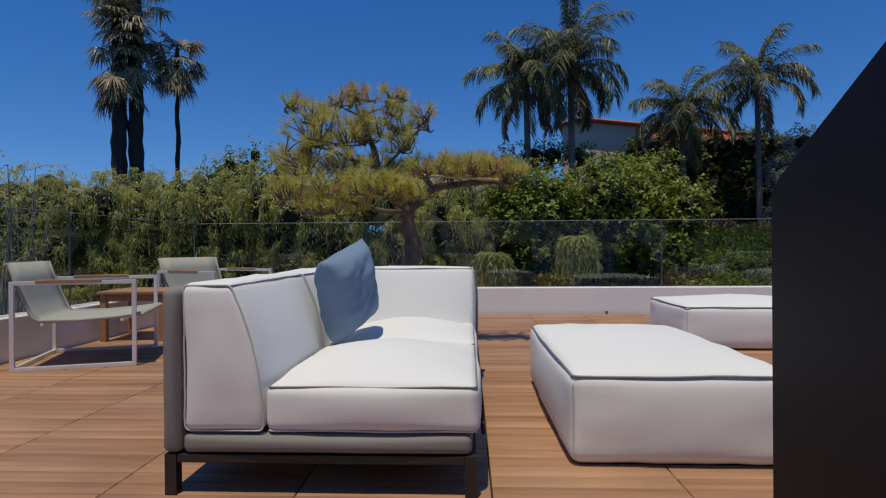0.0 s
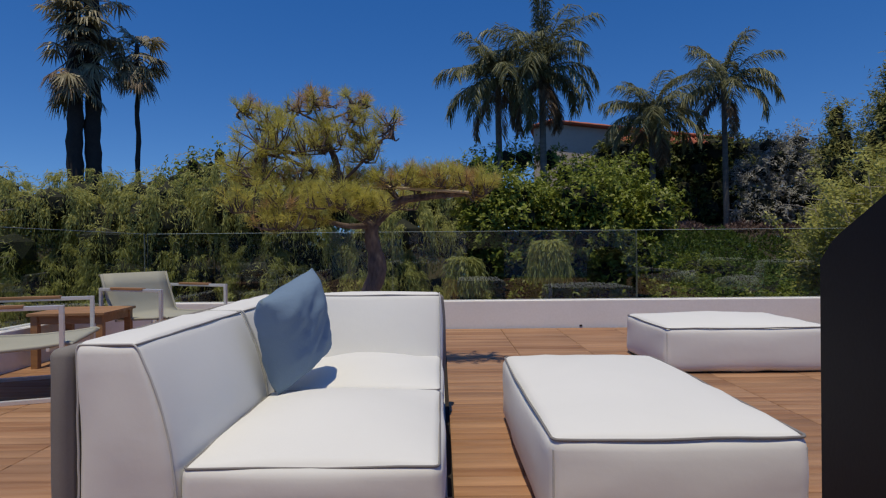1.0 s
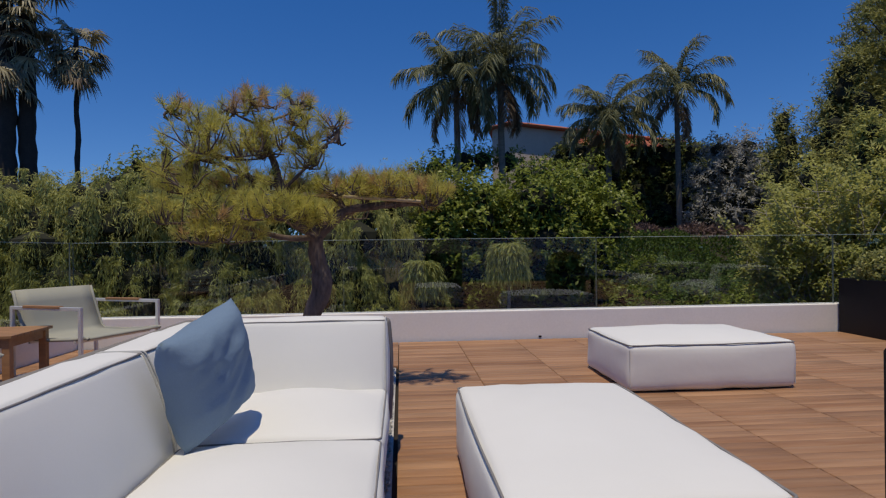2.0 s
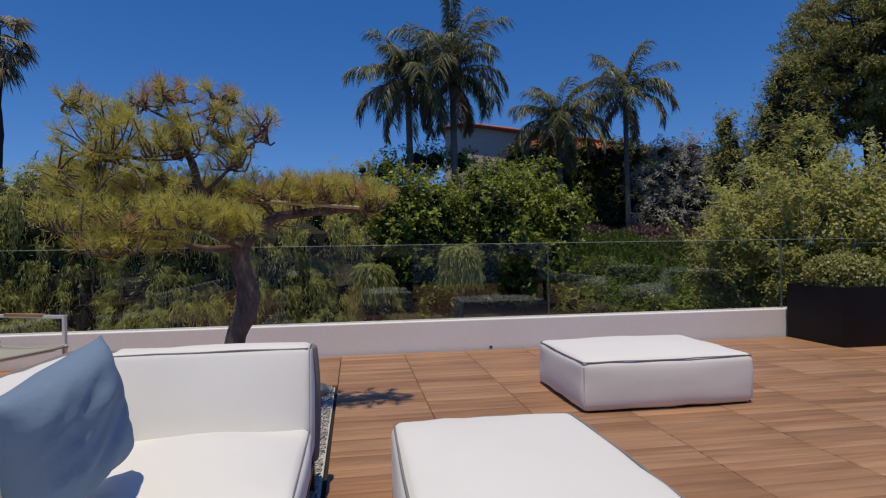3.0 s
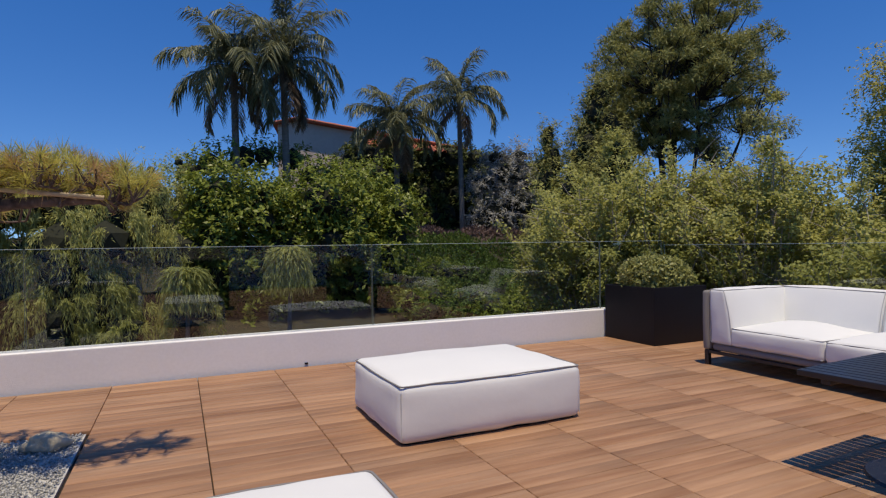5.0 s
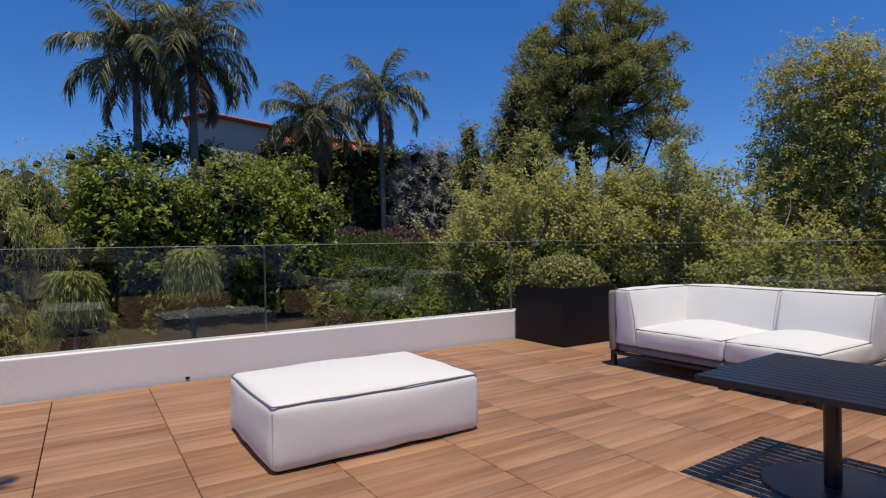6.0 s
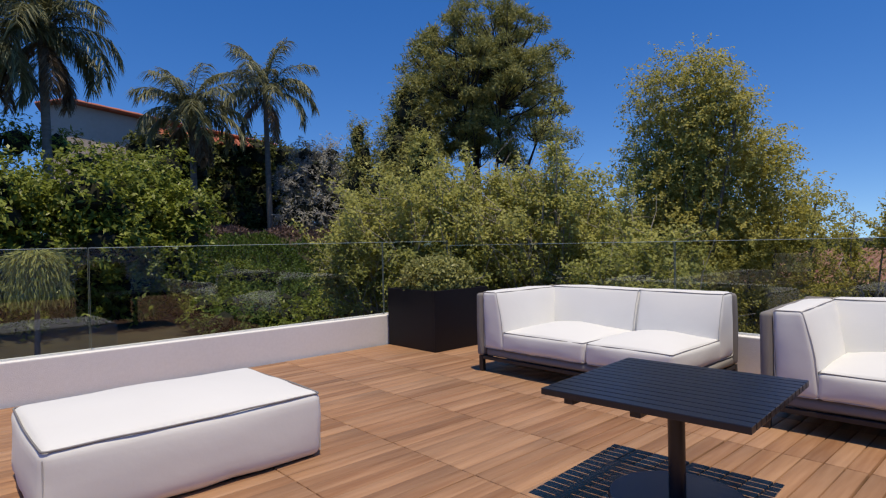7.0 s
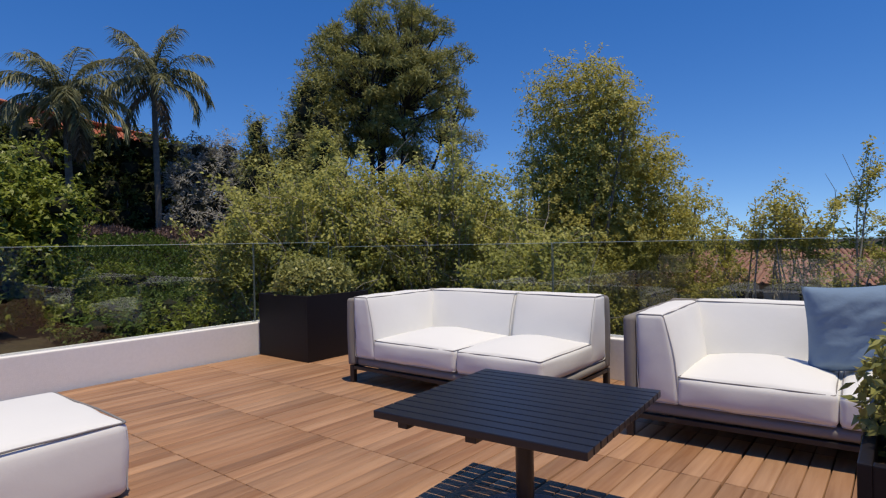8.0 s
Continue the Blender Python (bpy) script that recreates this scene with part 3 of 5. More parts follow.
def lounge_chair(m, label):
    """Aluminium sled-frame lounge chair with a sling seat and teak armrests. Local x runs from back to front."""
    root = thing("lounge_chair", m, label, "chair", "lounge chairs")
    L, W, H, t = 0.72, 0.76, 0.57, 0.026
    for y in (-W / 2, W / 2 - t):
        boxpart("leg", (0, t, y, y + t, 0, H), M_ALU, root, 0.003)
        boxpart("leg", (L - t, L, y, y + t, 0, H), M_ALU, root, 0.003)
        boxpart("runner", (t, L - t, y, y + t, 0, t), M_ALU, root, 0.003)
        boxpart("arm_rail", (t, L - t, y, y + t, H - t, H), M_ALU, root, 0.003)
        boxpart("armrest", (L * 0.2, L * 0.72, y - 0.006, y + t + 0.006, H - 0.012, H + 0.008), M_TEAK, root, 0.004, "teak armrest")
    boxpart("crossbar", (0, t, -W / 2 + t, W / 2 - t, 0.0, t), M_ALU, root, 0.003)
    prof = [(-0.03, 0.68), (-0.015, 0.69), (0.02, 0.58), (0.07, 0.45), (0.11, 0.345), (0.15, 0.318), (0.38, 0.316), (0.60, 0.33), (0.74, 0.348), (0.755, 0.338)]
    hw = W / 2 - 0.05
    bm = bmesh.new()
    rows = []
    for k in (0.0, -0.012):
        rows.append([[bm.verts.new((x, y, z + k)) for y in np.linspace(-hw, hw, 7)] for x, z in prof])
    n = len(prof)
    for r, flip in ((rows[0], False), (rows[1], True)):
        for i in range(n - 1):
            for j in range(6):
                q = (r[i][j], r[i + 1][j], r[i + 1][j + 1], r[i][j + 1])
                bm.faces.new(q if flip else q[::-1])
    for j in range(6):
        for i in (0, n - 1):
            bm.faces.new((rows[0][i][j], rows[0][i][j + 1], rows[1][i][j + 1], rows[1][i][j]))
    for i in range(n - 1):
        for j in (0, 6):
            bm.faces.new((rows[0][i][j], rows[0][i + 1][j], rows[1][i + 1][j], rows[1][i][j]))
    bmesh.ops.recalc_face_normals(bm, faces=bm.faces)
    part("sling", bm, M_SLING, root, "grey-green woven sling", True)
    for y in (-hw - 0.012, hw + 0.012):
        V, F = tube_np([(x, y, z - 0.006) for x, z in prof], 0.012, 8)
        place("sling_rail", quadmesh("sling_rail", V, F), M_SLING, root, "", True)
    for x, z in ((0.16, 0.31), (0.62, 0.325)):
        boxpart("seat_bar", (x, x + 0.02, -W / 2 + t, W / 2 - t, z - 0.03, z - 0.01), M_ALU, root, 0.003)
    return root


lounge_chair(pose(-1.50, 4.15, 0, 0, 0, 19), "aluminium lounge chair with grey sling and teak armrests")
lounge_chair(pose(-1.28, 5.95, 0, 0, 0, -22), "aluminium lounge chair with grey sling seat beside the teak table")


def side_table(m, label):
    root = thing("side_table", m, label, "table")
    w, h = 0.56, 0.42
    n = 7
    for i in range(n):
        x0 = -w / 2 + i * w / n
        boxpart("slat", (-w / 2, w / 2, x0 + 0.003, x0 + w / n - 0.003, h - 0.022, h), M_TEAK, root, 0.003)
    for x in (-w / 2 + 0.02, w / 2 - 0.07):
        for y in (-w / 2 + 0.02, w / 2 - 0.07):
            boxpart("leg", (x, x + 0.05, y, y + 0.05, 0, h - 0.023), M_TEAK, root, 0.004)
    for s in (-1, 1):
        y = s * (w / 2 - 0.045)
        boxpart("apron", (-w / 2 + 0.07, w / 2 - 0.07, y - 0.01, y + 0.01, h - 0.085, h - 0.023), M_TEAK, root, 0.002)
        boxpart("apron", (y - 0.01, y + 0.01, -w / 2 + 0.07, w / 2 - 0.07, h - 0.085, h - 0.023), M_TEAK, root, 0.002)
    return root


side_table(pose(-1.33, 5.25, 0, 0, 0, 5), "square slatted teak side table between the lounge chairs")

# ---- gravel bed and garden pine ----
GX0, GX1, GY0, GY1 = 0.355, 1.575, 2.67, 5.72
gravel = tagged(part("gravel_bed", box(bmesh.new(), GX0 + 0.005, GX1 - 0.02, GY0 + 0.005, GY1 - 0.02, -0.029, -0.012), M_GRAVEL), "bed of loose grey gravel set into the deck", "gravel", kind="structure")


def gravel_stones():
    rs = np.random.RandomState(8)
    n = 9500
    base = np.array([(1, 0, 0), (-1, 0, 0), (0, 1, 0), (0, -1, 0), (0, 0, 1), (0, 0, -1)], float)
    tri = np.array([(0, 2, 4), (2, 1, 4), (1, 3, 4), (3, 0, 4), (2, 0, 5), (1, 2, 5), (3, 1, 5), (0, 3, 5)])
    c = np.stack([rs.uniform(GX1 - 0.55, GX1 - 0.03, n), rs.uniform(3.2, GY1 - 0.035, n), rs.uniform(-0.012, 0.006, n)], 1)
    r = rs.uniform(0.0045, 0.0105, (n, 1, 1)) * rs.uniform(0.6, 1.2, (n, 6, 1))
    a = rs.uniform(0, 6.28, n)
    V = base[None] * r
    x, y = V[..., 0] * np.cos(a)[:, None] - V[..., 1] * np.sin(a)[:, None], V[..., 0] * np.sin(a)[:, None] + V[..., 1] * np.cos(a)[:, None]
    V = np.stack([x, y, V[..., 2] * 0.7], -1) + c[:, None]
    F = (tri[None] + 6 * np.arange(n)[:, None, None]).reshape(-1, 3)
    ob = place("gravel", quadmesh("gravel", V.reshape(-1, 3), F), M_GRAVEL)
    tagged(ob, "loose grey gravel stones round the pine", "gravel", kind="stuff")


gravel_stones()


def boulder(x, y, r, label, seed):
    bm = bmesh.new()
    bmesh.ops.create_icosphere(bm, subdivisions=4, radius=1)
    for v in bm.verts:
        k = 1 + 0.35 * noise.noise(v.co * 1.3 + Vector((seed, 0, 0))) + 0.1 * noise.noise(v.co * 4)
        v.co = Vector((v.co.x * r * k, v.co.y * r * 0.75 * k, max(v.co.z, -0.4) * r * 0.6 * k))
    ob = part("boulder", bm, M_STONE, smooth=True)
    ob.location = (x, y, 0.03)
    return tagged(ob, label, "rock", "boulders")


boulder(1.40, 5.47, 0.105, "rough ochre boulder lying on the gravel", 2)
boulder(1.12, 5.35, 0.10, "small ochre boulder lying on the gravel", 6)


def bend(pts, k=6):
    """Smooth curve through pts."""
    P = np.array(pts, float)
    out = []
    Q = np.vstack([2 * P[0] - P[1], P, 2 * P[-1] - P[-2]])
    for i in range(1, len(Q) - 2):
        for s in range(k):
            t = s / k
            a, b, c, d = Q[i - 1], Q[i], Q[i + 1], Q[i + 2]
            out.append(0.5 * (2 * b + (c - a) * t + (2 * a - 5 * b + 4 * c - d) * t * t + (3 * b - a - 3 * c + d) * t ** 3))
    out.append(P[-1])
    return np.array(out)


def garden_pine():
    """Trained pine: twisting trunk, layered branch pads of fine needles, one long pad tied to a bamboo pole."""
    rs = np.random.RandomState(21)
    root = thing("garden_pine", pose(1.03, 4.95, 0), "trained ornamental pine with yellowing needles growing from the gravel bed", "tree")
    fork = np.array((-0.01, 0.0, 1.06))
    trunk = bend([(-0.02, 0, -0.03), (-0.06, 0, 0.25), (-0.05, 0, 0.5), (0.02, 0.01, 0.68), (0.02, 0.02, 0.82), (-0.01, 0.01, 0.95), fork])
    girth = np.linspace(0.07, 0.052, len(trunk)) * (1 + 0.05 * np.sin(np.arange(len(trunk)) * 0.9)) + 0.014 * np.exp(-((trunk[:, 2] - 0.74) / 0.09) ** 2)
    tubepart("trunk", [tube_np(trunk, girth, 14)], M_BARK, root)
    knot = (-0.39, 0.0, 1.84)
    limbs = [
        ([fork, (-0.10, 0.04, 1.2), (-0.2, 0.03, 1.34), (-0.256, 0.0, 1.446), (-0.28, 0.0, 1.557), (-0.34, 0.02, 1.70), knot], 0.052),
        ([fork, (0.05, 0.0, 1.12), (0.118, 0.0, 1.18), (0.207, 0.0, 1.247), (0.384, 0.01, 1.275), (0.56, 0.0, 1.29), (0.72, 0.0, 1.295)], 0.055),
        ([(-0.24, 0, 1.42), (-0.456, -0.04, 1.48), (-0.61, -0.06, 1.55), (-0.83, -0.05, 1.61)], 0.032),
        ([(-0.22, 0, 1.40), (-0.08, -0.03, 1.53), (0.052, -0.04, 1.68), (0.12, -0.02, 1.74), (0.19, 0.0, 1.87)], 0.020),
        ([fork, (-0.2, -0.14, 1.06), (-0.45, -0.2, 1.13), (-0.8, -0.22, 1.2)], 0.03),
        ([knot, (-0.30, 0.02, 1.88), (-0.2, 0.03, 1.92), (-0.08, 0.0, 1.98)], 0.017),
        ([knot, (-0.43, 0.0, 1.93), (-0.46, 0.0, 2.03)], 0.015),
        ([knot, (-0.52, -0.03, 1.9), (-0.65, -0.02, 2.0)], 0.015),
        ([(-0.61, -0.06, 1.55), (-0.70, -0.02, 1.66), (-0.79, 0.0, 1.78), (-0.97, 0.0, 1.95)], 0.018),
        ([(-0.34, 0.02, 1.70), (-0.2, 0.12, 1.80), (-0.13, 0.14, 1.88)], 0.014),
        ([fork, (0.05, 0.25, 1.15), (0.1, 0.5, 1.25)], 0.025),
        ([fork, (-0.1, -0.22, 1.12), (-0.2, -0.4, 1.2)], 0.022),
    ]
    tubes = []
    for pts, r in limbs:
        c = bend(pts)
        r *= 0.66 if pts[0][2] > 1.1 else 0.8
        tubepart("limb", [tube_np(c, np.linspace(r, r * 0.42, len(c)) * (1 + 0.07 * np.sin(np.arange(len(c)) * 2.1)), 8)], M_BARK, root)
    # pads: centre, half sizes, tufts, browning
    pads = [((-0.10, 0, 2.02), (0.12, 0.16, 0.045), 20, 0.25), ((-0.38, 0, 2.03), (0.15, 0.18, 0.05), 22, 0.75), ((-0.55, 0, 2.0), (0.12, 0.14, 0.06), 16, 0.3),
            ((-0.13, 0, 1.90), (0.16, 0.16, 0.05), 16, 0.3), ((-0.95, 0, 1.96), (0.10, 0.12, 0.05), 15, 0.4), ((-0.76, 0, 1.88), (0.16, 0.16, 0.07), 26, 0.3),
            ((-0.60, -0.08, 1.73), (0.36, 0.25, 0.09), 92, 0.08), ((-0.32, -0.06, 1.76), (0.16, 0.2, 0.09), 32, 0.15), ((-0.06, 0, 1.65), (0.15, 0.16, 0.075), 34, 0.1),
            ((0.12, 0, 1.83), (0.12, 0.1, 0.08), 15, 0.4), ((-0.05, 0.05, 1.79), (0.16, 0.14, 0.07), 16, 0.4), ((-0.88, -0.03, 1.62), (0.22, 0.25, 0.09), 42, 0.15),
            ((-0.82, -0.05, 1.48), (0.30, 0.26, 0.10), 56, 0.12), ((-0.42, -0.05, 1.50), (0.26, 0.22, 0.09), 44, 0.12), ((-0.72, -0.15, 1.27), (0.38, 0.26, 0.12), 84, 0.12),
            ((-0.58, -0.25, 1.13), (0.26, 0.2, 0.10), 50, 0.1), ((-0.24, -0.36, 1.27), (0.23, 0.16, 0.10), 66, 0.0), ((-0.01, -0.26, 1.22), (0.17, 0.15, 0.08), 40, 0.0),
            ((0.12, 0.02, 1.43), (0.17, 0.2, 0.09), 44, 0.2), ((0.33, 0.0, 1.43), (0.19, 0.22, 0.09), 58, 0.3), ((0.56, 0.0, 1.43), (0.20, 0.22, 0.09), 62, 0.5),
            ((0.78, 0.0, 1.39), (0.13, 0.18, 0.11), 44, 0.6), ((0.1, 0.42, 1.3), (0.3, 0.22, 0.09), 40, 0.2), ((-0.2, 0.2, 1.47), (0.26, 0.16, 0.08), 32, 0.15)]
    green, brown = [], []
    nodes = np.concatenate([bend(p) for p, r in limbs])
    for c, hs, n, br in pads:
        c, hs, n = np.array(c), np.array(hs) * np.array([1.2, 1.2, 1.05 if c[2] < 1.5 else 1.5]), int(n * (0.72 if c[2] < 1.5 else 0.6))
        q = nodes[np.argmin(np.linalg.norm(nodes - c, axis=1) + 0.5 * np.maximum(0, nodes[:, 2] - c[2]))]
        low = c - np.array([0, 0, hs[2] * 0.9])
        spurs = []
        for k in range(5):
            a = 2 * math.pi * (k + rs.rand()) / 5
            e = low + np.array([math.cos(a) * hs[0], math.sin(a) * hs[1], 0]) * 0.62
            w = bend([q, (q + low) / 2 + rs.normal(size=3) * 0.025, low + (e - low) * 0.4 + rs.normal(size=3) * 0.015, e], 4)
            tubes.append(tube_np(w, np.linspace(0.011, 0.005, len(w)), 5))
            spurs.append(w[5:])
        spurs = np.concatenate(spurs)
        u = unit(rs.normal(size=(n, 3))) * rs.uniform(0.1, 1, (n, 1)) ** 0.5
        for p in c + u * hs:
            b = spurs[np.argmin(np.linalg.norm(spurs - p, axis=1))]
            tubes.append(tube_np([b, (p + b) / 2 + rs.normal(size=3) * 0.012, p], [0.006, 0.005, 0.0035], 4))
            k = 72
            ax = unit((p - b) * np.array([1, 1, 0.6]) + np.array([0, 0, 0.07]) + rs.normal(size=3) * 0.02)
            dd = unit(ax * 0.62 + rs.normal(size=(k, 3)) * 0.52)
            st = p - ax * rs.uniform(-0.01, 0.055, (k, 1))
            (brown if rs.rand() < 0.7 * br else green).append(leaf_quads(st, dd, 0.078, 0.0031, rs))
    tubepart("twigwork", tubes, M_BARK, root)["kind"] = "stuff"
    for nm, arr, m in (("foliage", green, M_NEEDLE), ("foliage", brown, M_NEEDLEB)):
        V = np.concatenate(arr)
        place(nm, quadmesh(nm, V, quads_of(V)), m, root, "yellow-green needle tufts" if m is M_NEEDLE else "browning needle tufts")
    V, F = tube_np([(-0.08 + 0.2 * i, -0.05, 1.36 - 0.0145 * i) for i in range(5)], 0.012, 8)
    place("bamboo_pole", quadmesh("bamboo_pole", V, F), M_BAMBOO, root, "pale bamboo support pole tied to a branch", True)


garden_pine()


drain = boxpart("drain_outlet", (3.065, 3.095, WALL_Y - 0.010, WALL_Y - 0.001, 0.014, 0.03), M_BLACK, None, 0.002)
tagged(drain, "small dark drain outlet at the parapet's foot", "drain")


# ---- garden ----
def lumps(clumps, rs, per, L, W, up=0.4, inner=0.7, rough=0.25):
    """Leaves over the outside of many overlapping clumps."""
    out = []
    for cx, cy, cz, r, fl in clumps:
        n = int(per * r * r)
        p, d = foliage_ball((cx, cy, cz), r, n, rs, fl, up, inner)
        k = np.array([noise.noise(Vector(q * 1.7)) for q in (p - np.array([0, 0, 7]))])[:, None]
        p = p + (p - np.array([cx, cy, cz])) * k * rough * 2
        out.append(leaf_quads(p, d, L, W, rs, unit(unit(p - np.array([cx, cy, cz])) + np.array([0, -0.15, 0.45]) + rs.normal(size=(n, 3)) * 0.45)))
    return np.concatenate(out)


def shoots(clumps, rs, per, L, W, n=13, ln=0.4, up=0.5, rough=0.3, droop=0.0):
    """Leafy shoots standing out of many overlapping clumps, with dark gaps left between them."""
    out = []
    for cx, cy, cz, r, fl in clumps:
        m = max(3, int(per * r * r))
        c = np.array([cx, cy, cz])
        p, d = foliage_ball((0, 0, 0), r, m, rs, fl, up, 0.6)
        p = p * (1 + rough * rs.normal(size=(m, 1)) * 0.5) + c
        size = rs.uniform(0.55, 1.25, m)
        p, d, sz = np.repeat(p, n, 0), np.repeat(d, n, 0), np.repeat(size, n)[:, None]
        f = rs.rand(m * n, 1)
        q = p + d * f * ln * sz + rs.normal(size=(m * n, 3)) * 0.07 * ln + np.array([0, 0, -1.0]) * f * f * droop * sz
        ld = d * 0.7 + rs.normal(size=(m * n, 3)) * 0.7 + np.array([0, 0, -0.5 * droop])
        out.append(leaf_quads(q, ld, L, W, rs, unit(d * 0.8 + np.array([-0.1, -0.15, 0.5]) + rs.normal(size=(m * n, 3)) * 0.5)))
    return np.concatenate(out)


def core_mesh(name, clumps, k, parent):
    # solid dark lumps inside the clumps, so gaps between leaves read as shaded
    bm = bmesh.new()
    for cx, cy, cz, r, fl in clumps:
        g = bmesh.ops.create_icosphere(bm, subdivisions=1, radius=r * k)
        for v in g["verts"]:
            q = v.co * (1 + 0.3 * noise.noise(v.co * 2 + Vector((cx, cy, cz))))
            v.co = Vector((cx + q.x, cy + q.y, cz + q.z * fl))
    ob = part(name, bm, M_GAP_SHADE, parent, "near-black lumps standing in for the shade inside the foliage")
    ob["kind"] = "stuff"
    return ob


def shrub(name, x, y, label, category, clumps, material, L, W, per, seed, up=0.4, inner=0.7, core=0.62, group="", trunks=5, bark=None, rough=0.25, shoot=None):
    """Clumped shrub or tree: clumps are given in world metres."""
    rs = np.random.RandomState(seed)
    zb = bank_z(x, y)
    root = thing(name, pose(x, y, zb), label, category, group)
    cl = [(a - x, b - y, c - zb, r, f) for a, b, c, r, f in clumps]
    V = shoots(cl, rs, per, L, W, rough=rough, up=up, **shoot) if shoot else lumps(cl, rs, per, L, W, up, inner, rough)
    place("crown", quadmesh("crown", V, quads_of(V)), material, root)
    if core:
        core_mesh("inner_shade", cl, core, root)
    tubes = []
    step = max(1, len(cl) // max(1, trunks))
    for i in range(0, len(cl), step):
        e = np.array(cl[i][:3])
        s = np.array([e[0] * 0.5, e[1] * 0.5, -0.1])
        tubes.append(tube_np(bend([s, s + (e - s) * 0.5 + rs.normal(size=3) * 0.15, e], 4), np.linspace(0.07, 0.025, 9), 6))
    if len(tubes) == 1:
        tubepart("trunk", tubes, bark or M_BARKG, root)
    else:
        tubepart("stemwork", tubes, bark or M_BARKG, root)["kind"] = "stuff"
    return root


RS = np.random.RandomState(77)


def weeping_hedge():
    """Long hedge of trees with hanging sprays."""
    rs = np.random.RandomState(11)
    line = [(-24, 13.5), (-15, 16.5), (-8, 18.3), (-1, 19.0), (2.9, 19.2)]
    root_tags = ("weeping_tree", "weeping fine-leaved tree forming a tall hedge behind the glass", "tree", "weeping hedge trees")
    for si in range(4):
        (xa, ya), (xb, yb) = line[si], line[si + 1]
        m = int(math.hypot(xb - xa, yb - ya) / 2.3)
        for q in range(m):
            t = (q + 0.5) / m
            bx, by = xa + (xb - xa) * t, ya + (yb - ya) * t
            zb = -1.45
            root = thing(root_tags[0], pose(bx, by, zb), *root_tags[1:])
            top = 3.15 + 0.35 * math.sin(bx * 0.55) + (0.3 if bx > -6 else 0) - max(0, (-13 - bx)) * 0.09
            cl = []
            for z in (-0.7, 0.2, 1.1, 2.0, 2.6):
                for k in range(4 if z < 2.5 else 3):
                    cl.append((rs.uniform(-1.6, 1.6), rs.uniform(-0.9, 0.9) + 0.25 * z, min(z, top - 0.75) - zb + rs.uniform(-0.25, 0.3), rs.uniform(0.75, 1.05), 0.9))
            for k in range(3):
                cl.append((rs.uniform(-1.4, 1.4), -1.3 + rs.uniform(-0.3, 0.3), 0.35 + rs.uniform(-0.1, 0.25), rs.uniform(0.55, 0.75), 0.8))
            V = []
            for c in cl:
                for g in range(8):
                    ga, gh, gl = rs.uniform(math.pi - 0.3, 2 * math.pi + 0.3), rs.uniform(0.0, 1.0), rs.uniform(0.7, 1.5)
                    ns, K = 9, 17
                    a = ga + rs.normal(size=ns) * 0.28
                    st = np.array([c[0] + c[3] * math.cos(ga) * 0.7, c[1] + c[3] * math.sin(ga) * 0.7, c[2] + c[3] * (gh * 1.25 - 0.3)]) + rs.normal(size=(ns, 3)) * 0.05
                    out = np.stack([np.cos(a), np.sin(a), np.zeros(ns)], 1)
                    ln = gl * rs.uniform(0.65, 1.1, ns)
                    for j in range(K):
                        f = (j + rs.rand(ns)) / K
                        p = st + out * (0.40 * np.sqrt(f) * ln)[:, None] + np.array([0, 0, 1.0]) * (0.2 * np.sin(f * 2.6) - f * f * ln)[:, None] + rs.normal(size=(ns, 3)) * 0.022
                        d = out * (0.6 * (1 - f))[:, None] + np.array([0, 0, -1.0]) * (0.3 + f)[:, None] + rs.normal(size=(ns, 3)) * 0.28
                        V.append(leaf_quads(p, d, 0.17, 0.023, rs))
            V.append(lumps(cl, rs, 110, 0.14, 0.03, -0.8, 0.6))
            tc = [(c[0], c[1], c[2] + 0.25, c[3], 0.8) for c in cl if c[2] + zb > 1.5]
            V.append(shoots(tc, rs, 34, 0.15, 0.03, 12, 0.45, 0.8, 0.3, 0.25))
            V = np.concatenate(V)
            place("crown", quadmesh("crown", V, quads_of(V)), M_WEEP, root)
            # dark lumps give the shade behind the hanging sprays
            core_mesh("inner_shade", cl, 0.68, root)
            tubepart("trunk", [tube_np(bend([(0, 0.2, -0.1), (0.1, 0.2, 1.2), (0, 0.3, 2.6)], 4), np.linspace(0.14, 0.06, 9), 7)], M_BARKG, root)


weeping_hedge()


def droop_bush(x, y, z, r, seed):
    """Small weeping mound, sprays falling all round from its top."""
    rs = np.random.RandomState(seed)
    zb = bank_z(x, y)
    root = thing("weeping_shrub", pose(x, y, zb), "small weeping shrub with pale hanging sprays behind the glass", "shrub", "weeping shrubs")
    V = []
    ns = 170
    a = rs.uniform(0, 2 * math.pi, ns)
    out = np.stack([np.cos(a), np.sin(a), np.zeros(ns)], 1)
    rr = r * rs.uniform(0.25, 1.0, ns)
    for j in range(22):
        f = (j + rs.rand(ns)) / 22
        p = np.array([0, 0, z - zb]) + out * (rr * np.sqrt(f))[:, None] + np.array([0, 0, 1]) * (0.2 * r * np.sin(f * 3) - 1.3 * r * f * f)[:, None]
        p = p + rs.normal(size=(ns, 3)) * 0.03
        d = out * (1 - f)[:, None] + np.array([0, 0, -1]) * (0.2 + f)[:, None] + rs.normal(size=(ns, 3)) * 0.2
        V.append(leaf_quads(p, d, 0.21, 0.03, rs))
    V = np.concatenate(V)
    place("crown", quadmesh("crown", V, quads_of(V)), M_WEEP, root)
    tubepart("trunk", [tube_np([(0, 0, -0.1), (0.03, 0, (z - zb) * 0.5), (0, 0, z - zb)], [0.06, 0.05, 0.03], 6)], M_BARKG, root)


droop_bush(4.55, 16.6, 1.0, 0.75, 41)
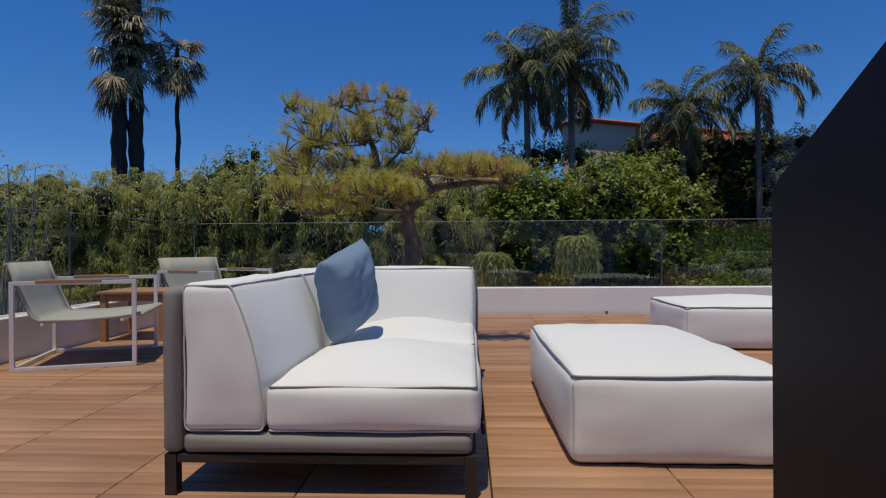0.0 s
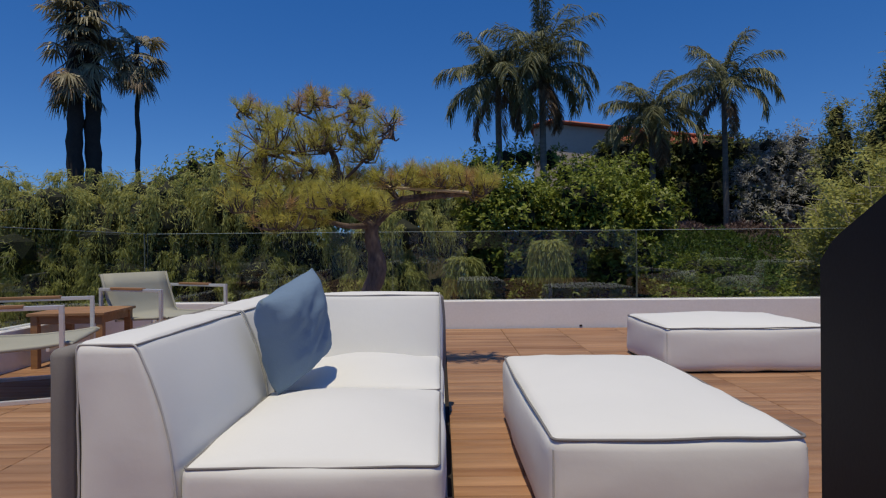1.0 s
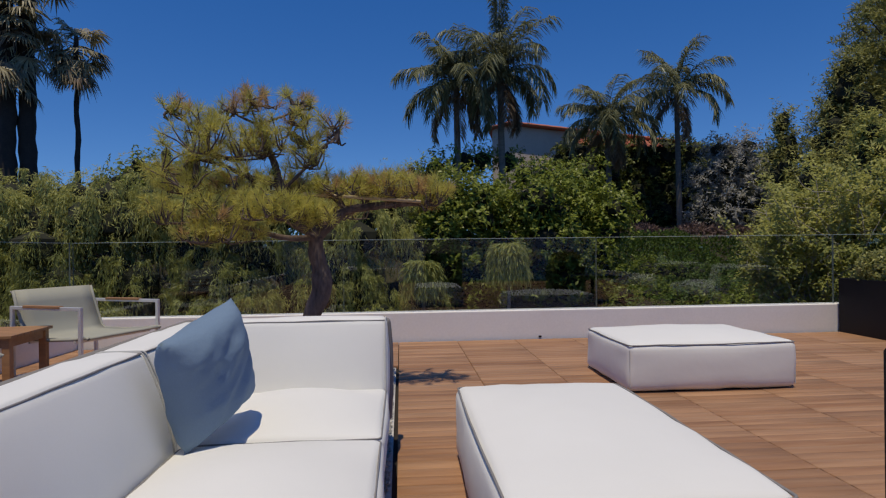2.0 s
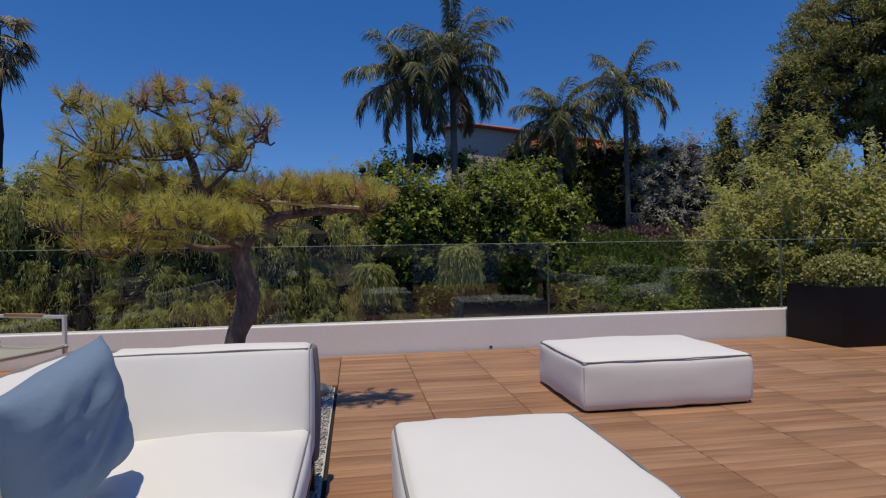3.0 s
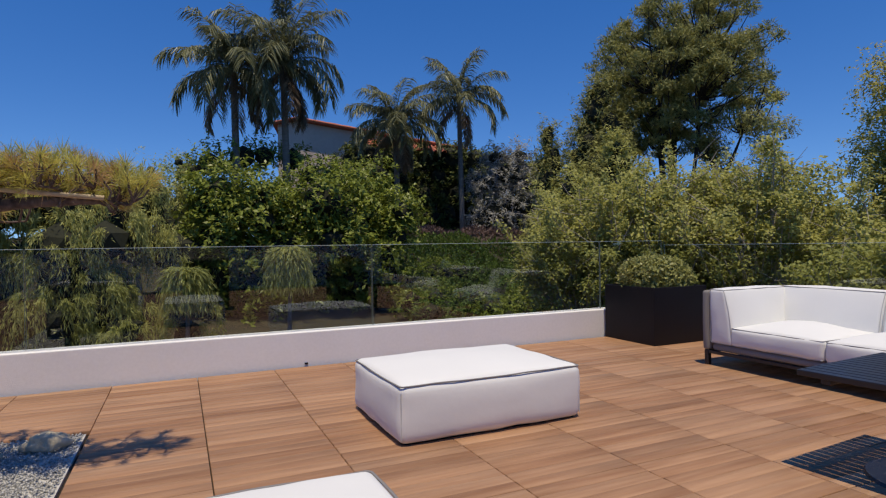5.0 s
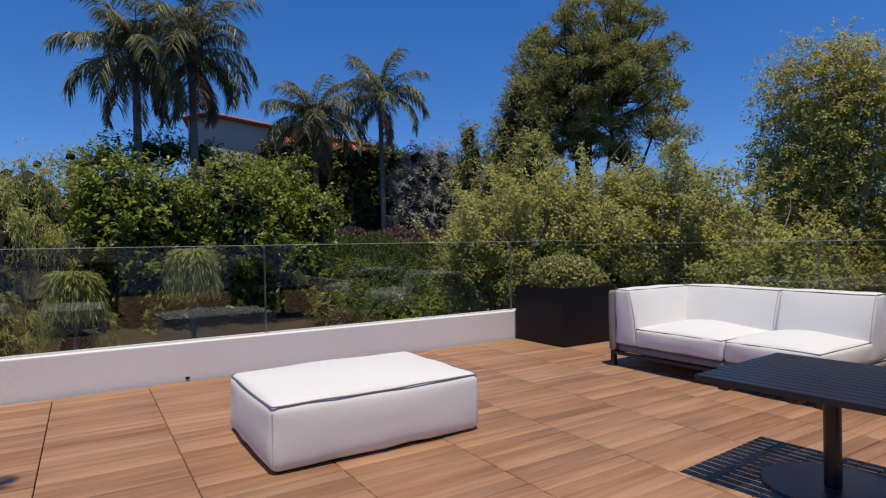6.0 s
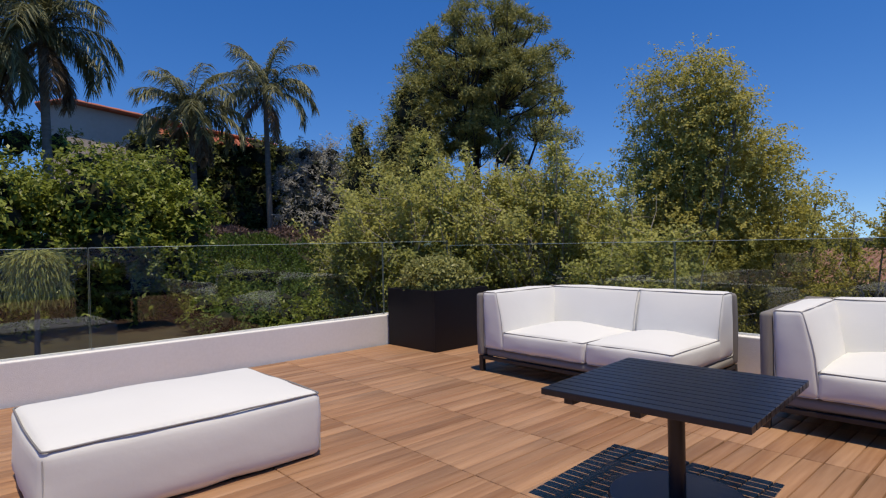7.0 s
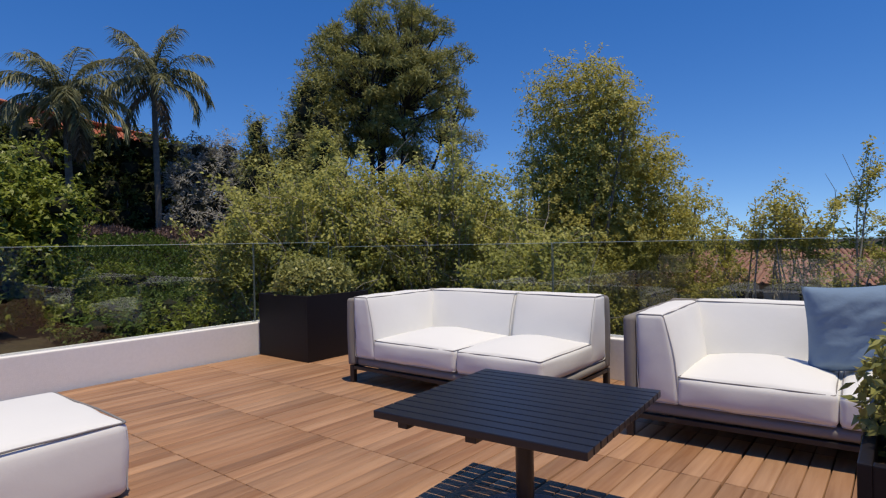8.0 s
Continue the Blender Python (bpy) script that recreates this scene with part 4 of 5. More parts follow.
droop_bush(2.2, 16.8, 0.55, 0.7, 42)


def grid_clumps(x0, x1, y, z0, z1, r, rs, top=None, dy=0.5):
    out = []
    nx, nz = max(1, int((x1 - x0) / (r * 0.95))), max(1, int((z1 - z0) / (r * 0.95)))
    for i in range(nx + 1):
        for k in range(nz + 1):
            x = x0 + (x1 - x0) * (i + rs.uniform(-0.3, 0.3)) / max(1, nx)
            zt = top(x) if top else z1
            z = z0 + (zt - z0) * (k + rs.uniform(-0.25, 0.25)) / max(1, nz)
            out.append((x, y + rs.uniform(-dy, dy) + 0.12 * (z - z0), z, r * rs.uniform(0.68, 1.2), 0.9))
    return out


# bright broad-leaved bush
rs = np.random.RandomState(31)
shrub("broadleaf_bush", 6.2, 20.9, "dense bright green broad-leaved bush behind the glass", "bush",
      grid_clumps(3.3, 8.4, 20.6, -0.7, 3.3, 0.95, rs, lambda x: 2.8 - 0.05 * max(0.0, x - 7.5) ** 2, 0.85) +
      [(9.1, 20.5, 2.3, 0.65, 0.8), (8.9, 20.6, 1.4, 0.6, 0.8), (3.0, 20.3, 2.5, 0.7, 0.8), (2.9, 20.3, 1.4, 0.8, 0.9), (3.1, 20.2, 0.3, 0.8, 0.9)], M_FICUS, 0.19, 0.085, 120, 32, 0.7, 0.6, 0.66, rough=0.35, shoot=dict(n=15, ln=0.5))
shrub("shrub", -6.6, 20.5, "dark green upright leafy shrub rising above the hedge", "shrub",
      [(-7.4, 20.5, 3.2, 0.7, 1.0), (-6.4, 20.6, 3.5, 0.6, 1.2), (-6.1, 20.6, 4.1, 0.28, 1.8), (-7.0, 20.5, 3.8, 0.3, 1.6), (-5.3, 20.5, 3.3, 0.55, 0.9), (-4.3, 20.6, 3.4, 0.5, 0.9)],
      M_FICUS, 0.17, 0.07, 80, 33, 0.9, shoot=dict(n=12, ln=0.5))
shrub("shrub", -10.5, 25.0, "greyish brown shrub behind the weeping hedge", "shrub",
      [(-10.2, 25, 3.4, 1.0, 1.0), (-8.9, 25.2, 3.9, 1.2, 1.0), (-12.5, 25, 3.2, 0.8, 1.0)], M_YELLOW, 0.16, 0.05, 420, 34)
shrub("shrub", 2.9, 24.5, "small feathery green tree top behind the hedge", "tree",
      [(2.1, 24.5, 4.2, 0.55, 0.9), (1.2, 24.4, 3.9, 0.5, 0.9), (3.3, 24.5, 4.0, 0.4, 0.9), (0.4, 24.5, 3.6, 0.6, 0.8)], M_LIGHT, 0.15, 0.03, 600, 35, core=0.3)
shrub("shrub", 3.6, 27.5, "green shrub at the foot of the palms", "shrub",
      [(3.3, 27.5, 4.6, 0.9, 0.9), (4.6, 27.8, 5.0, 0.9, 0.9), (2.4, 27.5, 4.2, 0.8, 0.9), (5.5, 27.8, 5.1, 0.8, 0.9), (6.7, 27.8, 5.0, 0.8, 0.9), (7.4, 27.5, 4.4, 0.8, 0.9),
       (8.4, 28.2, 4.2, 0.9, 0.9), (9.6, 28.5, 4.4, 0.9, 0.9), (10.8, 28.8, 4.7, 0.9, 0.9)], M_FICUS, 0.2, 0.085, 55, 36, shoot=dict(n=12, ln=0.5))

# tall dark hedge on the bank
rs = np.random.RandomState(51)
for k, (xa, xb, ya, zt) in enumerate(((11.3, 13.5, 33.8, 6.2), (13.8, 19.8, 35.5, 6.7), (20.1, 26.5, 37.5, 6.9))):
    shrub("tall_hedge", (xa + xb) / 2, ya, "tall dark clipped hedge on the garden bank", "hedge",
          grid_clumps(xa, xb, ya, 1.8, zt, 1.15, rs), M_HEDGE, 0.26, 0.12, 45, 52 + k, 0.7, 0.75, 0.8, shoot=dict(n=11, ln=0.45), group="tall hedge sections")
for k, (xa, xb, ya, zt) in enumerate(((-27, -17, 21.5, 2.0), (-16.5, -7, 23.5, 2.2), (-6.5, 3.5, 24.5, 2.4))):
    shrub("back_hedge", (xa + xb) / 2, ya, "dark hedge standing behind the weeping trees", "hedge",
          grid_clumps(xa, xb, ya, -0.6, zt, 1.35, rs), M_HEDGE, 0.26, 0.12, 170, 152 + k, 0.5, 0.75, 0.8, group="back hedge sections")
for k, (hd, ds, zt) in enumerate(((44, 21, 2.0), (52, 21, 1.9), (60, 21, 1.7), (67, 23, 0.9))):
    hx, hy = 2.6 + ds * math.sin(radians(hd)), 2.03 + ds * math.cos(radians(hd))
    shrub("back_hedge", hx, hy, "dark shrub mass behind the light shrubs", "hedge",
          [(hx + rs.uniform(-1.8, 1.8), hy + rs.uniform(-1.8, 1.8), rs.uniform(-1.5, zt), rs.uniform(0.8, 1.2), 0.9) for _ in range(22)], M_COVER, 0.2, 0.09, 300, 162 + k, 0.5, 0.7, 0.7, group="back shrubs")
shrub("grey_shrub", 19.6, 31.5, "large grey-leaved shrub on the bank", "shrub",
      [(19.0, 31.5, 3.0, 1.4, 0.8), (20.6, 31.2, 3.4, 1.5, 0.8), (18.6, 31.8, 4.7, 1.2, 0.7), (20.0, 31.5, 5.3, 1.3, 0.7), (21.6, 31.3, 4.8, 1.3, 0.7), (19.2, 31.5, 6.2, 0.8, 0.8),
       (20.8, 31.4, 6.4, 0.9, 0.7), (22.4, 31.2, 2.8, 1.3, 0.8), (18.2, 31.5, 2.2, 1.0, 0.8)], M_GREYL, 0.26, 0.06, 62, 55, 0.35, 0.6, 0.66, shoot=dict(n=14, ln=0.6))


def cover(name, label, x0, x1, y0, y1, n, h, material, seed, L=0.16, W=0.07, keep=None):
    rs = np.random.RandomState(seed)
    x, y = rs.uniform(x0, x1, n), rs.uniform(y0, y1, n)
    if keep:
        k = keep(x, y)
        x, y = x[k], y[k]
    z = np.array([bank_z(a, b) + h * (0.5 + 0.9 * noise.noise(Vector((a * 0.6, b * 0.6, seed)))) for a, b in zip(x, y)])
    z += rs.uniform(-0.25, 0.05, len(x)) * h
    d = rs.normal(size=(len(x), 3)) * 0.6 + np.array([0, -0.25, 0.7])
    V = leaf_quads(np.stack([x, y, z], 1), d, L, W, rs)
    tagged(place(name, quadmesh(name, V, quads_of(V)), material), label, "ground cover", kind="stuff")


cover("ground_cover", "low green ground cover on the bank", 7.5, 26, 20.5, 27.4, 34000, 0.65, M_COVER, 61, 0.2, 0.09)
cover("bark_cover", "purplish brown dry planting below the hedge", 8, 27, 27.8, 33.5, 13000, 0.6, M_MULCH, 62, 0.2, 0.06)
rs = np.random.RandomState(63)
for k in range(38):
    x, y = (rs.uniform(8.0, 20), rs.uniform(12.0, 22.5)) if k < 24 else (rs.uniform(8.5, 18), rs.uniform(18, 24))
    z = bank_z(x, y)
    shrub("garden_shrub", x, y, "rounded dark green garden shrub below the terrace", "shrub",
          [(x + rs.uniform(-0.7, 0.7), y + rs.uniform(-0.4, 0.4), z + rs.uniform(0.3, 0.8) * (1.0 if y < 20 else 0.5), rs.uniform(0.5, 0.78), 0.8) for _ in range(5)],
          M_COVER if k % 3 else M_FICUS, 0.12, 0.055, 90, 264 + k, shoot=dict(n=11, ln=0.28), group="garden shrubs")


def twig_tree(name, x, y, top, spread, label, material, stems, leaves, seed, L=0.11, W=0.055, lo=0.35, group="", bare=0.0, category="tree", zb=None):
    """Many thin arching stems with small leaves gathered in sprays along their upper parts."""
    rs = np.random.RandomState(seed)
    zb = bank_z(x, y) if zb is None else zb
    H = top - zb
    root = thing(name, pose(x, y, zb), label, category, group)
    tubes, V = [], []
    for i in range(stems):
        a = rs.uniform(0, 6.283)
        R = spread * math.sqrt(rs.rand())
        h = H * (1 - 0.42 * (R / spread) ** 2) * rs.uniform(0.62, 0.97)
        e = np.array([R * math.cos(a), R * math.sin(a), h])
        s = np.array([0.25 * math.cos(a), 0.25 * math.sin(a), -0.1]) * rs.uniform(0.3, 1.5)
        c = bend([s, s + (e - s) * np.array([0.25, 0.25, 0.4]) + rs.normal(size=3) * 0.1, s + (e - s) * np.array([0.6, 0.6, 0.75]) + rs.normal(size=3) * 0.12, e], 4)
        tubes.append(tube_np(c, np.linspace(0.034, 0.007, len(c)), 5))
        for b in range(4):
            k = rs.randint(int(len(c) * max(0.33, lo - 0.12)), len(c))
            e2 = c[k] + rs.normal(size=3) * np.array([0.35, 0.35, 0.3]) + np.array([0, 0, 0.2])
            tubes.append(tube_np([c[k], (c[k] + e2) / 2 + rs.normal(size=3) * 0.05, e2], [0.009, 0.006, 0.004], 4))
            if rs.rand() < bare:
                continue
            n = leaves
            t = rs.uniform(-0.1, 1.1, n)[:, None]
            p = c[k] + (e2 - c[k]) * t + rs.normal(size=(n, 3)) * 0.062
            V.append(leaf_quads(p, rs.normal(size=(n, 3)), L, W, rs, unit(np.array([-0.1, -0.3, 0.8]) + rs.normal(size=(n, 3)) * 0.55)))
        n = int(leaves * 0.9)
        t = rs.uniform(lo, 1.0, n) * (len(c) - 1.001)
        i0 = t.astype(int)
        p = c[i0] + (c[i0 + 1] - c[i0]) * (t - i0)[:, None] + rs.normal(size=(n, 3)) * 0.085
        V.append(leaf_quads(p, rs.normal(size=(n, 3)), L, W, rs, unit(np.array([-0.1, -0.3, 0.8]) + rs.normal(size=(n, 3)) * 0.55)))
    tubepart("stemwork", tubes, M_TWIG, root)["kind"] = "stuff"
    V = np.concatenate(V)
    place("crown", quadmesh("crown", V, quads_of(V)), material, root)
    return root


# light shrubs east of the planter
def at_heading(deg, dist, o=(2.6, 2.03)):
    return o[0] + dist * math.sin(radians(deg)), o[1] + dist * math.cos(radians(deg))


for k, (hd, ds, top, sp, st) in enumerate(((37.5, 13.0, 2.6, 1.7, 90), (43.0, 13.0, 3.3, 2.1, 120), (48.0, 13.5, 3.1, 2.0, 100), (53.5, 12.6, 3.4, 1.6, 80), (57.0, 13.5, 3.0, 1.5, 60), (61.0, 11.0, 1.5, 1.6, 60))):
    x, y = at_heading(hd, ds)
    twig_tree("light_shrub", x, y, top, sp, "loose light green shrub with thin grey twigs", M_LIGHT, st, 98, 80 + k, 0.095, 0.056, 0.62, "light green shrubs", 0.48, "shrub")

twig_tree("wispy_shrub", -8.8, 12.9, 3.3, 0.9, "wispy dry stems rising above the hedge", M_WEEP, 22, 9, 171, 0.14, 0.025, 0.5, "", 0.5, "shrub")

# yellow-green tree
x, y = at_heading(63.7, 16)
rs = np.random.RandomState(90)
cl = []
for i in range(112):
    z = rs.uniform(-1.2, 5.3)
    f = (z + 1.2) / 6.5
    w = 1.6 * (1 - 0.28 * f ** 2) * (0.7 if 0.45 < f < 0.62 else 1.0)
    a = rs.uniform(0, 6.28)
    rr = w * math.sqrt(rs.rand())
    cl.append((x + 0.3 * f * f + rr * math.sin(a) * 0.5, y - 0.75 * f * f + rr * math.cos(a), z, rs.uniform(0.26, 0.52), 1.15))
shrub("yellow_green_tree", x, y, "tall loose yellow-green tree with small leaves", "tree", cl, M_YELLOW, 0.088, 0.044, 250, 91, 0.3, 0.3, 0, trunks=14, rough=0.6, shoot=dict(n=18, ln=0.5, droop=0.22))
for k, (hd, ds, top, n) in enumerate(((68.6, 16.5, 3.8, 54), (71.6, 17.0, 3.3, 44), (73.9, 18.5, 2.4, 30))):
    x, y = at_heading(hd, ds)
    cl = [(x + rs.uniform(-0.7, 0.7), y + rs.normal() * 0.75, -1.5 + (top + 1.2) * rs.rand() ** 0.8, rs.uniform(0.4, 0.65), 1.0) for _ in range(n)]
    shrub("yellow_green_shrub", x, y, "loose yellow-green shrub beside the tall tree", "shrub", cl, M_YELLOW, 0.09, 0.046, 105, 93 + k, 0.3, 0.35, 0, trunks=5, group="yellow-green shrubs", rough=0.6, shoot=dict(n=20, ln=0.5, droop=0.2))

# thin trees above the neighbour's roof
for k, (hd, ds, top, sp, st, bare) in enumerate(((79.6, 15.5, 2.9, 1.0, 9, 0.2), (82.2, 15.0, 2.8, 0.9, 8, 0.2), (85.5, 15.0, 3.8, 1.1, 10, 0.3), (89.5, 16.0, 2.7, 1.2, 9, 0.2), (94.0, 15.0, 2.8, 1.3, 9, 0.2))):
    x, y = at_heading(hd, ds, (3.2, 2.05))
    twig_tree("thin_tree", x, y, top, sp, "thin young tree with sparse yellow-green leaves", M_YELLOW, st, 95, 110 + k, 0.085, 0.052, 0.78, "thin trees", bare)


def big_pine():
    x, y = at_heading(46.3, 30)
    zb = bank_z(x, y)
    rs = np.random.RandomState(120)
    root = thing("tall_pine", pose(x, y, zb), "tall dark green pine with open layered branches", "tree")
    C = np.array([0.3, -0.3, 9.3 - zb])
    top = bend([(0, 0, -0.2), (0.2, 0, 4), (0.0, 0.2, 8), (0.4, -0.2, 11.0), (0.9, -0.6, 12.6)], 5)
    tubepart("trunk", [tube_np(top, np.linspace(0.32, 0.06, len(top)), 9)], M_BARKD, root)
    tubes, V = [], []
    side = np.array([0.69, -0.72, 0])
    limbs = [top]
    for dx, dy, dz in ((-2.2, 1.6, 9.5), (1.9, -2.3, 9.0), (-0.4, -1.9, 10.5), (0.9, 2.0, 10.0), (-1.6, -0.6, 11.0), (2.6, -1.0, 7.6)):
        c = bend([(0.1, 0, 3.2), (dx * 0.35, dy * 0.35, 5.2), (dx * 0.75, dy * 0.75, 7.2), (dx, dy, dz)], 5)
        limbs.append(c)
        tubes.append(tube_np(c, np.linspace(0.2, 0.04, len(c)), 7))
    nodes = np.concatenate(limbs)
    for i in range(460):
        u = unit(rs.normal(size=3)) * rs.uniform(0.0, 1.0) ** 0.36
        z = u[2]
        w = 4.3 * (1.0 if z < 0.2 else 1 - 0.25 * (z - 0.2))
        p = C + np.array([u[0] * w, u[1] * w, z * 4.3])
        if z < -0.5 and (p @ side) > C @ side + 1.2:
            continue
        t = nodes[np.argmin(np.linalg.norm(nodes - p, axis=1) + 1.5 * np.maximum(0, nodes[:, 2] - p[2] + 0.8))]
        tubes.append(tube_np(bend([t, t + (p - t) * 0.5 + rs.normal(size=3) * 0.2 - np.array([0, 0, 0.2]), p], 4), np.linspace(0.05, 0.015, 9), 5))
        n = 170
        q = p + unit(rs.normal(size=(n, 3))) * rs.uniform(0.2, 1, (n, 1)) * np.array([0.5, 0.5, 0.3])
        V.append(leaf_quads(q, (q - p) * 0.9 + np.array([0, 0, 0.75]) + rs.normal(size=(n, 3)) * 0.3, 0.25, 0.05, rs, unit((q - p) * 1.5 + np.array([-0.1, -0.2, 0.35]) + rs.normal(size=(n, 3)) * 0.6)))
    tubepart("branchwork", tubes, M_BARKD, root)["kind"] = "stuff"
    V = np.concatenate(V)
    place("crown", quadmesh("crown", V, quads_of(V)), M_DKPINE, root)


big_pine()


def cone_tree(hd, ds, top, r, label, material, seed, n=36):
    x, y = at_heading(hd, ds)
    rs = np.random.RandomState(seed)
    cl = []
    for i in range(n):
        f = rs.rand()
        z = 0.5 + (top - 0.5) * f
        w = r * (1 - f * 0.9)
        a = rs.uniform(0, 6.28)
        cl.append((x + w * math.cos(a) * 0.7, y + w * math.sin(a) * 0.7, z, (0.3 + 0.45 * (1 - f)) * (0.7 + 0.3 * r), 1.3))
    shrub("conifer", x, y, label, "tree", cl, material, 0.22, 0.05, 60, seed, 1.0, 0.6, 0.6, group="conifers", shoot=dict(n=16, ln=0.55))


cone_tree(34.6, 27, 6.4, 1.3, "narrow dark green conifer beside the tall pine", M_DKPINE, 130)
cone_tree(39.6, 27, 8.2, 2.9, "broad dark conifer under the tall pine", M_DKPINE, 131, 60)
cone_tree(41.0, 22, 4.7, 1.3, "narrow yellow-green conifer among the shrubs", M_LIGHT, 132)
cone_tree(36.5, 22, 3.6, 1.5, "low yellow-green conifer among the shrubs", M_LIGHT, 133)
x, y = at_heading(52.5, 30)
shrub("pine", x, y, "smaller dark pine beside the tall pine", "tree",
      [(x + RS.uniform(-2, 2), y + RS.uniform(-2, 2), RS.uniform(2, 7.0), RS.uniform(0.7, 1.1), 0.7) for _ in range(26)], M_DKPINE, 0.26, 0.05, 560, 134, 0.6, 0.4, 0)


# ---- palms ----
def frond(o, az, el, ln, rs, bendk=1.5, leaf=0.78, n=70):
    """One feather frond: a drooping midrib and hanging leaflets."""
    h = np.array([math.cos(az), math.sin(az), 0.0])
    side = np.array([-h[1], h[0], 0.0])
    pts, p, e = [np.array(o, float)], np.array(o, float), el
    for i in range(12):
        p = p + (h * math.cos(e) + np.array([0, 0, 1]) * math.sin(e)) * ln / 12
        e -= bendk / 12 * (0.5 + i / 8)
        pts.append(p)
    P = np.array(pts)
    rib = tube_np(P, np.linspace(0.03, 0.008, len(P)), 4)
    t = np.repeat(np.linspace(1.6, 11.9, n), 2)
    i0 = np.minimum(t.astype(int), 11)
    c = P[i0] + (P[i0 + 1] - P[i0]) * (t - i0)[:, None]
    T = unit(P[i0 + 1] - P[i0])
    sg = np.tile([1.0, -1.0], n)[:, None]
    d = T * 0.6 + side * sg * 0.72 + np.array([0, 0, -0.3]) + rs.normal(size=(2 * n, 3)) * 0.15
    lens = leaf * (1 - 0.55 * np.abs(t / 12 - 0.45) ** 1.5)
    d = unit(d)
    w = unit(np.cross(d, np.array([0, 0, 1.0]) + rs.normal(size=(2 * n, 3)) * 0.3)) * 0.025
    tip = c + d * lens[:, None] + np.array([0, 0, -1.0]) * (lens * 0.36)[:, None]
    mid = c + d * (lens * 0.55)[:, None]
    V = np.stack([c - w * 0.4, c + w * 0.4, mid + w, mid - w, mid - w, mid + w, tip + w * 0.15, tip - w * 0.15], 1).reshape(-1, 3)
    return rib, V


def king_palm(x, y, crown_z, label, seed, n=16, ln=2.7, spear=0.0, dead=3, trunk_r=0.14, foot=None):
    rs = np.random.RandomState(seed)
    zb = bank_z(x, y) if foot is None else foot
    H = crown_z - zb
    root = thing("feather_palm", pose(x, y, zb), label, "palm tree", "feather palms")
    pts = bend([(0.1, 0, -0.1), (0.05, 0, H * 0.4), (0, 0, H * 0.8), (0, 0, H)], 5)
    tubepart("trunk", [tube_np(pts, np.linspace(trunk_r * 1.2, trunk_r * 0.85, len(pts)), 10)], M_BARKG, root)
    shaft = [(0, 0, H - 0.9), (0, 0, H - 0.4), (0, 0, H + 0.1)]
    tubepart("crownshaft", [tube_np(shaft, [trunk_r, trunk_r * 1.1, 0.05], 10)], M_BARKG, root)
    green, brown = [], []
    for i in range(n):
        az = 2.4 * i + rs.uniform(-0.3, 0.3)
        el = 1.42 - 1.6 * (i / n) + rs.uniform(-0.15, 0.15)
        rib, V = frond((0, 0, H), az, el, ln * rs.uniform(0.85, 1.1), rs, 0.75 + 0.95 * i / n + 0.35 * rs.rand())
        green.append((rib, V))
    if spear:
        for a in (0.4, 1.4, 2.5, 3.5, 4.6, 5.6):
            green.append(frond((0, 0, H), a, 1.52, spear * (0.85 + 0.04 * a), rs, 0.1, 0.6, 60))
    for i in range(dead):
        brown.append(frond((0, 0, H - 0.35), 2.1 * i + 0.6, -0.5 + rs.uniform(-0.3, 0.1), ln * 0.8, rs, 1.2, 0.5))
    for nm, arr, m, lab in (("frond", green, M_PALM, ""), ("dead_frond", brown, M_DEAD, "hanging brown frond")):
        for rib, V in arr:
            W = np.concatenate([rib[0], V])
            F = np.concatenate([rib[1], quads_of(V) + len(rib[0])])
            place(nm, quadmesh(nm, W, F), m, root, lab)


king_palm(4.25, 27.2, 8.5, "tall feather palm with drooping fronds beyond the hedge", 141, 22, 3.1)
king_palm(6.25, 27.0, 9.0, "tall feather palm with an upright new spear and dead fronds", 142, 22, 3.2, spear=3.9, dead=8)
king_palm(12.75, 31.0, 7.6, "short feather palm with a brown skirt in front of the hedge", 143, 25, 2.9, dead=9)
king_palm(16.9, 31.6, 9.5, "slender tall feather palm standing on the bank", 144, 20, 3.2, dead=3)


def fan_leaf(o, az, el, pet, rad, rs, n=19):
    h = np.array([math.cos(az) * math.cos(el), math.sin(az) * math.cos(el), math.sin(el)])
    side = unit(np.cross(h, np.array([0, 0, 1.0])))
    o = np.array(o, float)
    c = o + h * pet - np.array([0, 0, 0.15 * pet])
    rib = tube_np([o, (o + c) / 2 + np.array([0, 0, 0.06]), c], [0.025, 0.02, 0.015], 4)
    a = np.linspace(-1.9, 1.9, n) + rs.normal(size=n) * 0.04
    d = h * np.cos(a)[:, None] + side * np.sin(a)[:, None] + np.array([0, 0, -0.25])
    d = unit(d)
    nrm = unit(np.cross(h, side))
    w = unit(np.cross(d, nrm) + rs.normal(size=(n, 3)) * 0.25) * 0.034
    L = rad * rs.uniform(0.85, 1.1, n)[:, None]
    mid = c + d * L * 0.6
    tip = c + d * L + np.array([0, 0, -1.0]) * L * rs.uniform(0.1, 0.55, (n, 1))
    V = np.stack([np.repeat(c[None], n, 0) - w * 0.2, np.repeat(c[None], n, 0) + w * 0.2, mid + w, mid - w, mid - w, mid + w, tip + w * 0.1, tip - w * 0.1], 1).reshape(-1, 3)
    return rib, V


